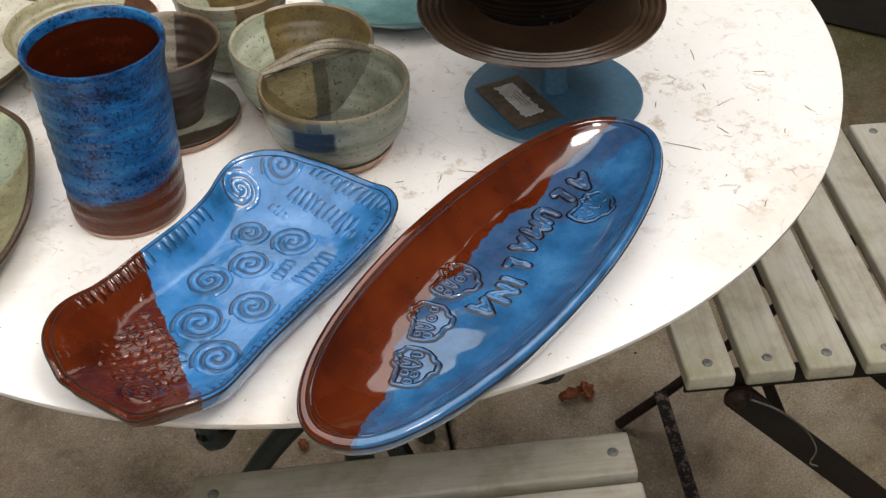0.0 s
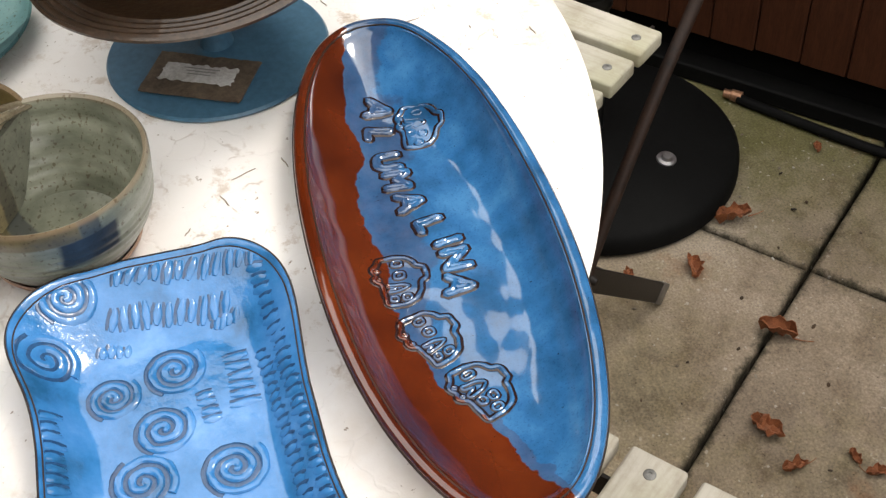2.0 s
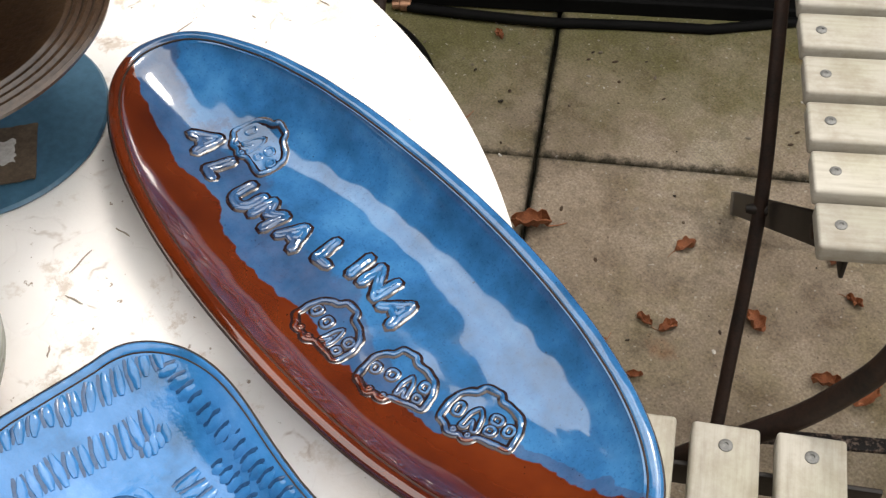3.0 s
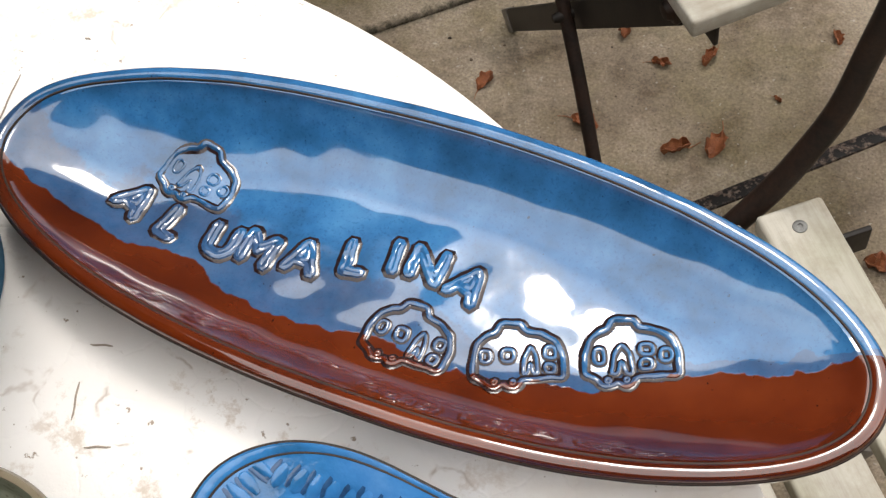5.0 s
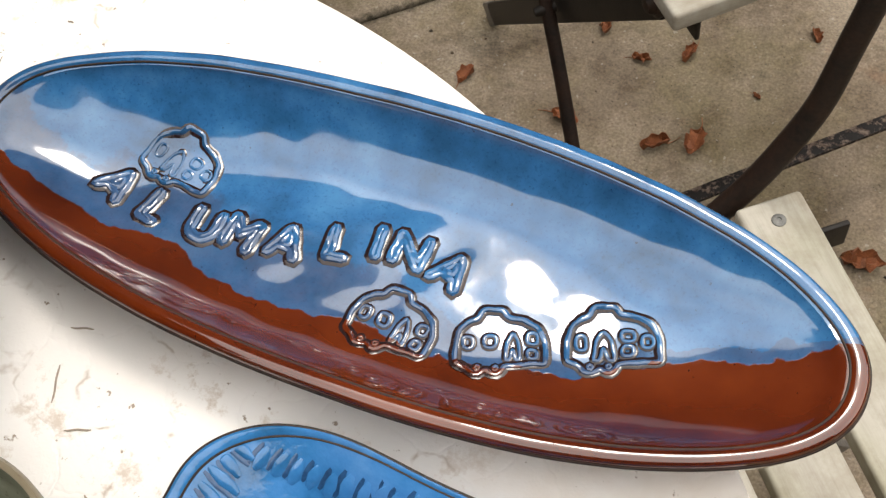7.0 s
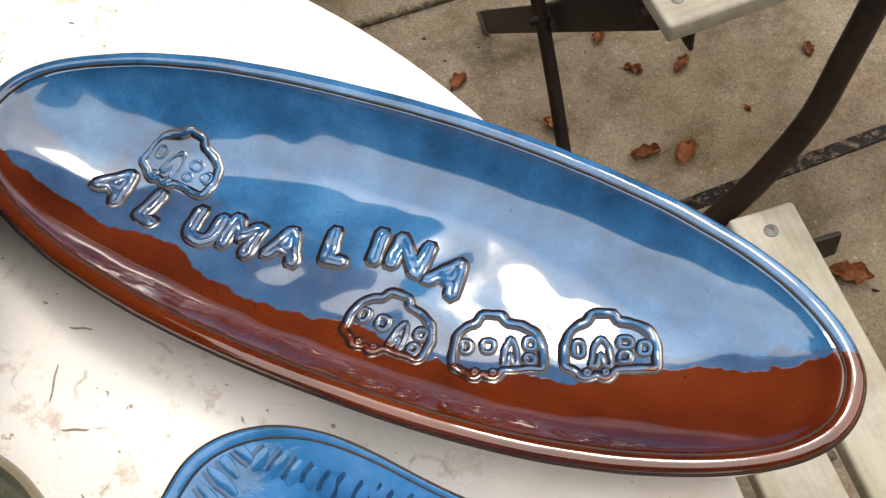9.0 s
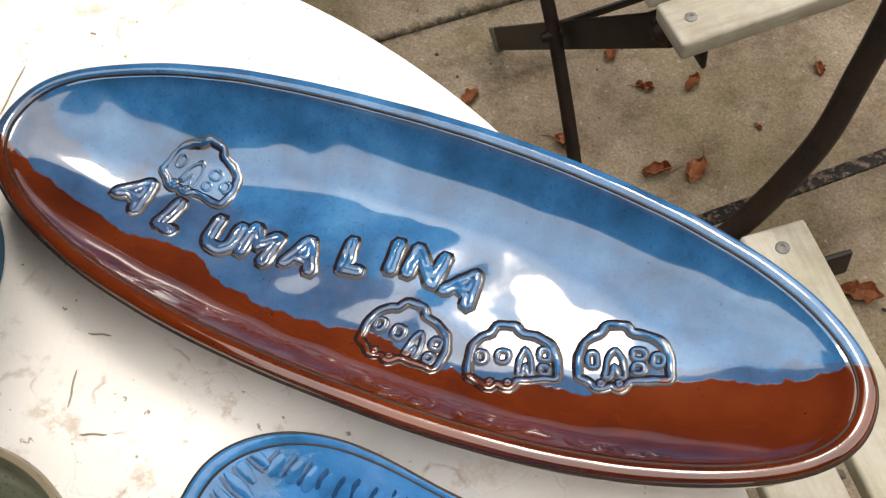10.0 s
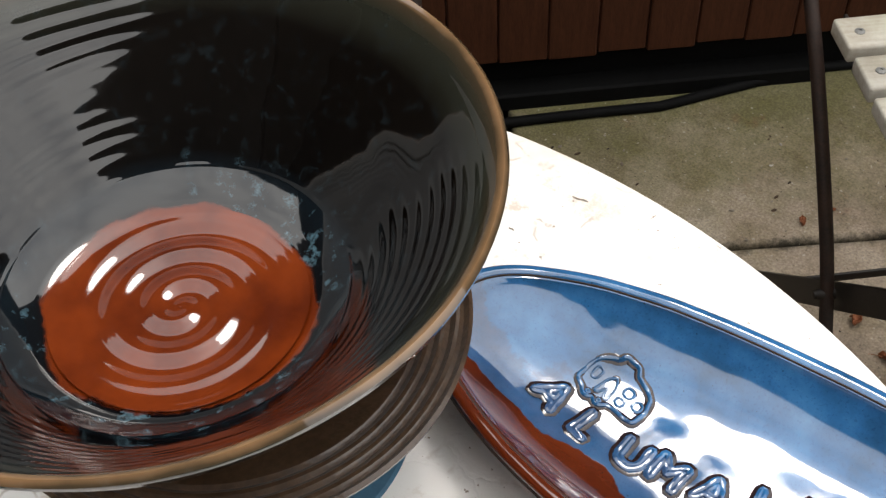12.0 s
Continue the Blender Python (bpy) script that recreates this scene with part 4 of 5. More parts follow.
def build_tray():
    n_glaze = tray_glaze()
    th = empty("square_tray", TRAY_AT, "glazed blue and red brown stamped tray with spirals and wavy rim", "tray")
    bm = bmesh.new()
    segs = 200
    rings = []
    rows = [(r, tray_height(r)) for r in [0.03 + 0.91 * i / 28 for i in range(29)]]
    rows += [(0.952, 0.0246), (0.958, 0.0238), (0.968, 0.0250), (0.985, 0.0256), (0.998, 0.0246), (1.0, 0.0230), (0.985, 0.018), (0.93, 0.011), (0.82, 0.003), (0.72, 0.0005), (0.66, 0.0), (0.3, 0.0)]
    for r, z in rows:
        ring = []
        for i in range(segs):
            a = 2 * math.pi * (i + 0.5) / segs
            x, y = tray_edge(a)
            h = 0.0 if z == 0 else z + r ** 4 * tray_wave(a, x, y) + 0.0004 * noise.noise(Vector((x * r * 70, y * r * 70, 2)))
            ring.append(bm.verts.new((x * r, y * r, max(h, 0.0))))
        rings.append(ring)
    for a, b in zip(rings, rings[1:]):
        for i in range(segs):
            bm.faces.new((a[i], a[(i + 1) % segs], b[(i + 1) % segs], b[i]))
    bm.faces.new(rings[0])
    bm.faces.new(rings[-1])
    part("dish", bm, n_glaze, th)
    for r, z, fat in ((0.957, 0.0243, 0.0005), (0.9985, 0.0243, 0.0007)):
        pts = []
        for i in range(segs):
            a = 2 * math.pi * (i + 0.5) / segs
            x, y = tray_edge(a)
            pts.append((x * r, y * r, z + r ** 4 * tray_wave(a, x, y) + 0.0004 * noise.noise(Vector((x * r * 70, y * r * 70, 2)))))
        part("rim_line", tube(pts, fat, 6, closed=True), M["rim_line"], th, "thin dark brown line along the rim")
    for x, y, r, sign in ((0.0070, -0.1395, 0.0135, 1), (0.0145, -0.1680, 0.0115, 1), (0.0385, -0.1485, 0.0130, 1), (0.0635, -0.1605, 0.0140, -1), (0.0680, -0.1220, 0.0140, 1), (0.0955, -0.1410, 0.0165, 1), (0.1130, -0.1120, 0.0155, 1), (-0.0375, -0.1810, 0.0130, 1), (-0.0080, -0.1930, 0.0120, -1), (0.1600, -0.1240, 0.0120, 1)):
        pts = []
        for i in range(90):
            w = 0.6 + i / 89 * 14.2
            pts.append((sign * r * w / 14.8 * math.cos(w), r * w / 14.8 * math.sin(w), 0))
        part("spiral", drape(flatten(tube(pts, 0.0019, 8), 0.6), (x, y), 0, tray_spot, 0.0001), n_glaze, th)
        pts = []
        for i in range(90):
            w = 0.6 + i / 89 * 14.6
            pts.append((-sign * r * w / 14.8 * math.cos(w), -r * w / 14.8 * math.sin(w), 0))
        part("spiral_groove", drape(flatten(tube(pts, 0.0012, 6), 0.2), (x, y), 0, tray_spot, 0.0002), M["pooled_blue"] if 0.66 * y + 0.2104 > x else M["pooled_red"], th)
    rnd = random.Random(11)

    def marks(p, q, count, length, lean):
        """A row of short pressed strokes from p to q."""
        p, q = Vector(p), Vector(q)
        d = (q - p).normalized()
        for i in range(count):
            c = p.lerp(q, (i + 0.5) / count) + Vector((rnd.uniform(-1, 1), rnd.uniform(-1, 1))) * 0.0005
            a = math.atan2(d.y, d.x) + radians(lean + rnd.uniform(-9, 9))
            l2 = length * rnd.uniform(0.75, 1.1) / 2
            pts = [(c.x + l2 * u * math.cos(a), c.y + l2 * u * math.sin(a), 0) for u in (-1, -0.5, 0, 0.5, 1)]
            gap = Vector((math.cos(a + 1.57), math.sin(a + 1.57))) * 0.0023
            part("mark_groove", drape(flatten(tube([(px + gap.x, py + gap.y, 0) for px, py, _ in pts], [0.0005, 0.0010, 0.0011, 0.0010, 0.0005], 6), 0.2), (0, 0), 0, tray_spot, 0.0002), M["pooled_blue"] if 0.66 * c.y + 0.2104 > c.x else M["pooled_red"], th)
            part("stamp_mark", drape(flatten(tube(pts, [0.0009, 0.0018, 0.0022, 0.0018, 0.0009], 8), 0.55), (0, 0), 0, tray_spot, 0.0001), n_glaze, th)

    marks((-0.0450, -0.159), (-0.0350, -0.090), 12, 0.0125, 74)
    marks((-0.0260, -0.165), (-0.0190, -0.108), 11, 0.0120, 82)
    marks((-0.0115, -0.171), (-0.0100, -0.157), 4, 0.007, 80)
    marks((-0.0130, -0.118), (-0.0120, -0.106), 4, 0.007, 70)
    marks((0.0060, -0.112), (0.0380, -0.111), 6, 0.0135, 90)
    marks((0.0230, -0.1285), (0.0420, -0.127), 4, 0.008, 90)
    marks((-0.0300, -0.0935), (0.1500, -0.0860), 32, 0.0075, 62)
    marks((0.0100, -0.1005), (0.1150, -0.0955), 20, 0.0062, 58)
    marks((0.0240, -0.1940), (0.0700, -0.1930), 8, 0.0105, 96)
    marks((0.0760, -0.1945), (0.1340, -0.1985), 10, 0.0105, 96)
    for k in range(9):
        marks((0.108 + 0.0052 * k, -0.176 + 0.004 * (k % 2)), (0.124 + 0.0052 * k, -0.128 + 0.004 * (k % 2) + 0.002 * k), 7, 0.0065, 25 + 40 * (k % 3))


# ---- pots ----
def pot(name, at, label, category, wall, wall_mat, foot=None, foot_mat=None, segs=96, wobble=0.004, part_name="body"):
    th = empty(name, at, label, category)
    part(part_name, lathe(wall, segs, wobble), wall_mat, th)
    if foot:
        part("foot", lathe(foot, segs), foot_mat, th, "bare pale clay foot")
    return th


def ribs(r0, z0, r1, z1, steps, depth, waves):
    """Wall rows from one ring to another with throwing ridges."""
    out = []
    for i in range(steps + 1):
        u = i / steps
        uneven = 0.45 + 1.3 * abs(noise.noise(Vector((u * waves * 0.8, r0 * 90, 2.0))))
        out.append((r0 + (r1 - r0) * u + depth * uneven * math.sin(u * waves * 2 * math.pi + 1.2 * math.sin(u * 9)), z0 + (z1 - z0) * u))
    return out


def build_mug():
    th = empty("tall_mug", pose(0.026, -0.263, T), "tall blue glazed mug with unglazed red brown base", "mug")
    outer = [(0.0374, 0.004)] + ribs(0.0379, 0.007, 0.0414, 0.110, 110, 0.00030, 9) + [(0.0422, 0.116), (0.0430, 0.1205)]
    part("body", lathe(outer, 110, 0.012), M["mug"], th)
    part("foot", lathe([(0.0, 0.0), (0.034, 0.0), (0.0369, 0.0015), (0.0376, 0.0042), (0.0, 0.0045)], 110), M["clay"], th, "bare clay foot ring")
    part("rim", lathe([(0.0429, 0.1202), (0.0440, 0.1230), (0.0444, 0.1258), (0.0435, 0.1275), (0.0418, 0.1272), (0.0405, 0.1245), (0.0400, 0.1205)], 110, 0.010), M["mug"], th)
    part("interior", lathe(ribs(0.0400, 0.1207, 0.0360, 0.012, 40, 0.0004, 9) + [(0.030, 0.008), (0.0, 0.008)], 110, 0.010), M["mug_inside"], th, "glossy dark red brown inside")


def build_cup():
    th = empty("candle_cup", pose(-0.0665, -0.3060, T), "grey green stoneware cup joined to its own wide saucer", "cup")
    part("saucer", lathe([(0, 0), (0.032, 0), (0.0455, 0.004), (0.0482, 0.0075), (0.0474, 0.0090), (0.044, 0.0080), (0.036, 0.0066), (0.024, 0.0062), (0, 0.006)], 96, 0.006), M["stone_green"], th)
    part("foot", lathe([(0.0320, -0.0004), (0.0456, 0.0032), (0.0484, 0.0066), (0.0486, 0.0052), (0.0464, 0.0012), (0.036, -0.0008)], 96), M["clay"], th, "bare reddish clay edge")
    part("cup", lathe([(0.0225, 0.006), (0.0220, 0.012)] + ribs(0.0250, 0.018, 0.0408, 0.062, 24, 0.0003, 5) + [(0.0420, 0.066), (0.0412, 0.0675), (0.0396, 0.066)] + ribs(0.0385, 0.060, 0.0215, 0.020, 20, 0.0006, 5) + [(0.012, 0.015), (0, 0.014)], 80, 0.008), M["stone_brown"], th)


def build_twin_bowl():
    """Two bowls thrown into one another, with a twisted handle over the joint."""
    c1, c2 = Vector((-0.0985, -0.1800, T)), Vector((-0.1320, -0.2330, T))
    th = empty("twin_bowl", Matrix.Translation((c1 + c2) / 2), "pair of joined sage green stoneware bowls with twisted handle", "bowl")
    mid, d = (c1 + c2) / 2, (c2 - c1).normalized()
    for c, sign, mat in ((c1, 1, M["sage"]), (c2, -1, M["sage_pale"])):
        prof = [(0, 0.0), (0.026, 0.0), (0.034, 0.004)] + [(r + 0.0036 * math.sin(math.pi * (z - 0.007) / 0.035), z) for r, z in ribs(0.0355, 0.007, 0.0505, 0.042, 40, 0.0003, 6)] + [(0.0516, 0.050), (0.0520, 0.0560), (0.0510, 0.0578), (0.0492, 0.0565), (0.0484, 0.051)] + ribs(0.0478, 0.045, 0.030, 0.010, 30, 0.0002, 5) + [(0.018, 0.0065), (0, 0.006)]
        bm = lathe(prof, 110, 0.010)
        bmesh.ops.bisect_plane(bm, geom=bm.verts[:] + bm.edges[:] + bm.faces[:], plane_co=mid - c, plane_no=d * sign, clear_outer=True)
        part("bowl", bm, mat, th, at=Matrix.Translation(c - mid))
        bm = lathe([(0.0262, -0.0004), (0.0345, 0.0036), (0.0378, 0.0072), (0.0386, 0.0092), (0.0389, 0.0072), (0.0355, 0.0022), (0.028, -0.0008)], 96)
        bmesh.ops.bisect_plane(bm, geom=bm.verts[:] + bm.edges[:] + bm.faces[:], plane_co=mid - c, plane_no=d * sign, clear_outer=True)
        part("foot", bm, M["clay"], th, "bare pinkish clay foot", at=Matrix.Translation(c - mid))
    side = Vector((-d.y, d.x, 0))
    h = (c2 - c1).length / 2
    bm = bmesh.new()
    faces = []
    for off in (-0.0022, 0.0022):
        loop = []
        for z, r in ((0.012, 0.040), (0.020, 0.043), (0.030, 0.0462), (0.040, 0.049), (0.050, 0.0505), (0.0552, 0.0512)):
            w = math.sqrt(max(1e-6, r * r - h * h))
            loop.append((side * w + d * off + Vector((0, 0, z)), side * -w + d * off + Vector((0, 0, z))))
        faces.append([bm.verts.new(p) for p, _ in loop] + [bm.verts.new(q) for _, q in reversed(loop)])
    bm.faces.new(faces[0])
    bm.faces.new(faces[1][::-1])
    for i in range(len(faces[0])):
        k = (i + 1) % len(faces[0])
        bm.faces.new((faces[0][i], faces[0][k], faces[1][k], faces[1][i]))
    part("dividing_wall", bm, M["olive_wall"], th)
    for k in range(3):
        pts = []
        for i in range(32):
            u = i / 31
            p = side * (0.0415 - 0.082 * u) + Vector((0, 0, 0.0555 + 0.0105 * math.sin(math.pi * u ** 1.25) - 0.002 * u))
            tw = u * 3.2 + k * 2.1
            spread = 0.0022 + 0.0035 * math.sin(math.pi * u ** 1.3)
            pts.append(p + d * spread * math.cos(tw) + Vector((0, 0, 0.0016 * math.sin(tw))))
        part("handle_strand", tube(pts, [0.0022 + 0.0011 * math.sin(math.pi * i / 31) for i in range(32)], 8, flat=0.7), M["handle"], th)


def torn_sheet(length, width, thick, seed, ragged=0.0022):
    """A sheet of paper with ragged edges, slightly cockled."""
    bm = bmesh.new()
    nx, ny = 30, 12
    tops, lows = [], []
    for i in range(nx + 1):
        u = 2 * i / nx - 1
        for rows, lift in ((tops, thick), (lows, 0.0)):
            row = []
            for k in range(ny + 1):
                v = 2 * k / ny - 1
                x = u * (length / 2 + ragged * noise.noise(Vector((v * 3.5, seed, u))))
                y = v * (width / 2 + ragged * noise.noise(Vector((u * 6, seed + 4, v))))
                row.append(bm.verts.new((x, y, lift + 0.0003 * (1 + noise.noise(Vector((u * 4, v * 2, seed)))))))
            rows.append(row)
    for i in range(nx):
        for k in range(ny):
            bm.faces.new((tops[i][k], tops[i + 1][k], tops[i + 1][k + 1], tops[i][k + 1]))
            bm.faces.new((lows[i][k], lows[i][k + 1], lows[i + 1][k + 1], lows[i + 1][k]))
        for k in (0, ny):
            bm.faces.new((tops[i][k], lows[i][k], lows[i + 1][k], tops[i + 1][k]))
    for k in range(ny):
        for i in (0, nx):
            bm.faces.new((tops[i][k], tops[i][k + 1], lows[i][k + 1], lows[i][k]))
    bmesh.ops.recalc_face_normals(bm, faces=bm.faces[:])
    return bm


def build_stand():
    th = empty("cake_stand", pose(-0.2326, -0.0811, T), "blue painted stand with round foot and short stem", "stand")
    part("base", lathe([(0, 0.0005), (0.060, 0.0005), (0.0655, 0.0012), (0.0662, 0.0025), (0.0650, 0.0040), (0.050, 0.0046), (0.016, 0.0060), (0.0105, 0.0085), (0, 0.0085)], 128), M["stand_blue"], th)
    part("stem", lathe([(0.0105, 0.008), (0.0090, 0.014), (0.0090, 0.060), (0.014, 0.070), (0, 0.070)], 40), M["stand_blue"], th)
    part("head", lathe([(0, 0.066), (0.030, 0.066), (0.034, 0.069), (0.034, 0.072), (0, 0.072)], 64), M["stand_blue"], th)
    lab = empty("paper_label", pose(-0.2050, -0.0955, T + 0.0062, rz=60), "stained brown card with a white paper slip, on the blue stand", "label")
    part("card", torn_sheet(0.062, 0.037, 0.0010, 8.0, 0.0009), M["card"], lab, at=pose(0, 0, -0.0004))
    slip = part("slip", torn_sheet(0.044, 0.015, 0.0005, 3.0), M["paper"], lab, "torn white paper slip", at=pose(-0.001, 0.001, 0.0008))
    for k in range(3):
        part("text_line", box(0.022 - 0.004 * k, 0.0006, 0.0002, 0, 1, at=(0.001, 0.0035 - 0.0026 * k, 0.0016)), M["ink"], slip)


def build_ridged_plate():
    prof = [(0, 0.0), (0.045, 0.0), (0.060, 0.0015), (0.080, 0.0045), (0.0862, 0.0078), (0.0868, 0.0098), (0.0855, 0.0110)]
    for k in range(4):
        r = 0.0835 - 0.0048 * k
        prof += [(r + 0.0012, 0.0100 - 0.0005 * k), (r, 0.0090 - 0.0005 * k), (r - 0.0014, 0.0105 - 0.0005 * k), (r - 0.0028, 0.0105 - 0.0005 * k)]
    prof += [(0.060, 0.0066), (0.030, 0.0056), (0, 0.0055)]
    th = empty("ridged_plate", pose(-0.2220, -0.0880, T + 0.0725), "dark brown stoneware plate with ridged rim, on the blue stand", "plate")
    part("body", lathe(prof, 128, 0.006), M["umber"], th)


def build_big_bowl():
    """A deep bowl with a thrown spiral on its floor."""
    th = empty("deep_bowl", pose(-0.2300, -0.1005, T + 0.0755), "deep dark glazed bowl with red brown spiral floor", "bowl")
    outer = [(0, 0.0), (0.036, 0.0), (0.040, 0.002), (0.042, 0.008)] + ribs(0.050, 0.014, 0.1050, 0.074, 70, 0.0004, 8) + [(0.1080, 0.081), (0.1122, 0.0858), (0.1128, 0.0882), (0.1112, 0.0898), (0.1092, 0.0888)]
    inner = ribs(0.1050, 0.0815, 0.0590, 0.0290, 120, 0.0, 11) + [(0.054, 0.0255), (0.0505, 0.0228), (0.0470, 0.0213), (0.0440, 0.0208)]
    first = len(outer)

    def throwing(row, z, a):
        """Uneven finger ridges that climb round the inside and fade in places."""
        if row < first or z < 0.03:
            return 0.0
        c, s_ = math.cos(a), math.sin(a)
        turn = z / 0.0046 + a / (2 * math.pi) + 0.55 * noise.noise(Vector((c * 1.5, s_ * 1.5, z * 40)))
        fade = min(1.0, max(0.0, (0.8 - s_) / 0.35)) * max(0.0, 0.5 + 1.1 * noise.noise(Vector((c * 1.1 + 3, s_ * 1.1, z * 26))))
        return 0.00034 * min(1.0, (z - 0.03) / 0.02) * fade * math.sin(2 * math.pi * turn) + 0.0006 * noise.noise(Vector((c * 2.5, s_ * 2.5, z * 60)))

    part("body", lathe(outer + inner, 220, 0.006, throwing), M["tenmoku"], th)
    bm = bmesh.new()
    rows, segs = 60, 140
    verts = []
    for i in range(rows + 1):
        r = 0.0450 * i / rows
        ring = []
        for k in range(segs):
            a = 2 * math.pi * k / segs
            turn = r / 0.0142 + a / (2 * math.pi)
            fade = min(1.0, r / 0.004) * (1.0 if r < 0.033 else max(0.0, 1 - (r - 0.033) / 0.010))
            ring.append(bm.verts.new((r * math.cos(a), r * math.sin(a), 0.0199 + 0.00062 * fade * math.sin(2 * math.pi * turn) + 0.0015 * (r / 0.0425) ** 6)))
        verts.append(ring)
    for a, b in zip(verts, verts[1:]):
        for k in range(segs):
            bm.faces.new((a[k], a[(k + 1) % segs], b[(k + 1) % segs], b[k]))
    part("spiral_floor", bm, M["tenmoku"], th, "glossy red brown spiral floor")


def wavy_plate(name, at, a, b, label, category, mat, rim_mat, height=0.018, seed=0.0, n=2.3):
    th = empty(name, at, label, category)
    bm = bmesh.new()
    segs, rings = 140, []
    for r, z in [(0.05, 0.006), (0.3, 0.006), (0.6, 0.0065), (0.78, 0.008), (0.9, 0.013), (0.97, height), (1.0, height + 0.0005), (1.0, height - 0.003), (0.9, 0.008), (0.75, 0.001), (0.6, 0.0), (0.2, 0.0)]:
        ring = []
        for i in range(segs):
            w = 2 * math.pi * i / segs
            c, s_ = math.cos(w), math.sin(w)
            k = 1 + 0.035 * noise.noise(Vector((c * 2.2, s_ * 2.2, seed)))
            x = a * math.copysign(abs(c) ** (2 / n), c) * r * k
            y = b * math.copysign(abs(s_) ** (2 / n), s_) * r * k
            ring.append(bm.verts.new((x, y, z if z == 0 else z + 0.002 * r * r * noise.noise(Vector((x * 40, y * 40, seed))) + 0.002 * r ** 3)))
        rings.append(ring)
    for p, q in zip(rings, rings[1:]):
        for i in range(segs):
            bm.faces.new((p[i], p[(i + 1) % segs], q[(i + 1) % segs], q[i]))
    bm.faces.new(rings[0])
    bm.faces.new(rings[-1])
    part("dish", bm, mat, th)
    edge = [(1.001 * a * math.copysign(abs(math.cos(w)) ** (2 / n), math.cos(w)) * (1 + 0.035 * noise.noise(Vector((math.cos(w) * 2.2, math.sin(w) * 2.2, seed)))), 1.001 * b * math.copysign(abs(math.sin(w)) ** (2 / n), math.sin(w)) * (1 + 0.035 * noise.noise(Vector((math.cos(w) * 2.2, math.sin(w) * 2.2, seed)))), height + 0.0012) for w in [2 * math.pi * i / 90 for i in range(90)]]
    part("rim", tube(edge, 0.0025, 8, closed=True), rim_mat, th, "dark unglazed rim")
    return th


def build_back_pots():
    wavy_plate("leaf_platter", pose(0.106, -0.366, T, rz=42), 0.115, 0.068, "pale green glazed platter with dark wavy rim", "platter", M["celadon"], M["umber"], seed=2.0)
    wavy_plate("cream_tray", pose(-0.045, -0.500, T, rz=12), 0.075, 0.062, "cream glazed tray with rough dark edge", "tray", M["cream"], M["umber"], seed=6.0, n=4)
    pot("ribbed_bowl", pose(-0.075, -0.395, T), "ribbed olive and cream stoneware bowl", "bowl", [(0, 0), (0.025, 0), (0.03, 0.004)] + ribs(0.034, 0.01, 0.056, 0.046, 30, 0.0004, 6) + [(0.0575, 0.050), (0.0560, 0.052), (0.0535, 0.050)] + ribs(0.052, 0.046, 0.028, 0.012, 30, 0.0008, 7) + [(0.015, 0.008), (0, 0.0075)], M["olive"])
    pot("round_pot", pose(-0.160, -0.322, T), "pale green stoneware pot with olive overlap", "pot", [(0, 0), (0.024, 0), (0.03, 0.004)] + ribs(0.034, 0.01, 0.044, 0.060, 24, 0.0003, 5) + [(0.0450, 0.066), (0.0435, 0.068), (0.0415, 0.066)] + ribs(0.041, 0.060, 0.028, 0.012, 20, 0.0004, 5) + [(0.015, 0.008), (0, 0.0075)], M["sage_pale"])
    pot("teal_plate", pose(-0.305, -0.258, T), "shallow teal glazed plate with brown foot", "plate", [(0, 0), (0.045, 0), (0.060, 0.004), (0.073, 0.012), (0.0745, 0.0140), (0.073, 0.0150), (0.066, 0.012), (0.050, 0.0075), (0, 0.0065)], M["teal"])


# ---- fence, hose, umbrella base ----
FENCE = Matrix(((0.743, -0.669, 0, -0.669 * 1.068), (0.669, 0.743, 0, 0.743 * 1.068), (0, 0, 1, 0), (0, 0, 0, 1)))


def build_fence():
    wall = empty("wall_fence", FENCE, "dark brown board fence above a black base", "fence", kind="structure")
    rnd = random.Random(5)
    x = -3.0
    while x < 3.0:
        w = 0.066
        part("board", box(w - 0.0015, 0.018, 0.75, 0.002, 1, at=(0, 0, 0.455 + rnd.uniform(-0.003, 0.003))), M["fence"], wall, at=pose(x, 0.009 + rnd.uniform(0, 0.002), 0), smooth=False)
        x += w
    part("base", box(6.2, 0.03, 0.16, 0.003, 1, at=(0, 0.045, 0.07)), M["rubber"], wall, "black base board")
    # black strip added over the paving for the shade behind the hose
    part("kerb", box(3.55, 0.046, 0.028, 0.003, 1, at=(-1.325, 0.018, 0.012)), M["rubber"], wall, "added black strip standing in for shade at the fence foot")
    part("rail", box(6.2, 0.04, 0.09, 0.003, 1, at=(0, 0.045, 0.6)), M["fence"], wall)


def build_hose():
    th = empty("garden_hose", FENCE @ pose(-0.2, -0.02, 0), "black rubber hose lying along the fence foot", "hose")
    pts = []
    for i in range(70):
        u = -0.2 + 1.6 * i / 69
        off = min(0.016, -0.036 + 0.004 * math.sin(u * 9.0) + 0.25 * max(0.0, u - 0.22) + 0.10 * max(0.0, -u))
        pts.append((u + 0.2, off + 0.02, 0.0072))
    part("tube", tube(pts, 0.0072, 12), M["rubber"], th)
    part("end_fitting", tube([(-0.022, 0.001, 0.0085), (-0.012, 0.002, 0.0085), (-0.011, 0.002, 0.0085), (0.004, 0.003, 0.0082)], [0.0062, 0.0062, 0.0085, 0.0085], 14), M["copper"], th, "worn copper coloured end fitting")


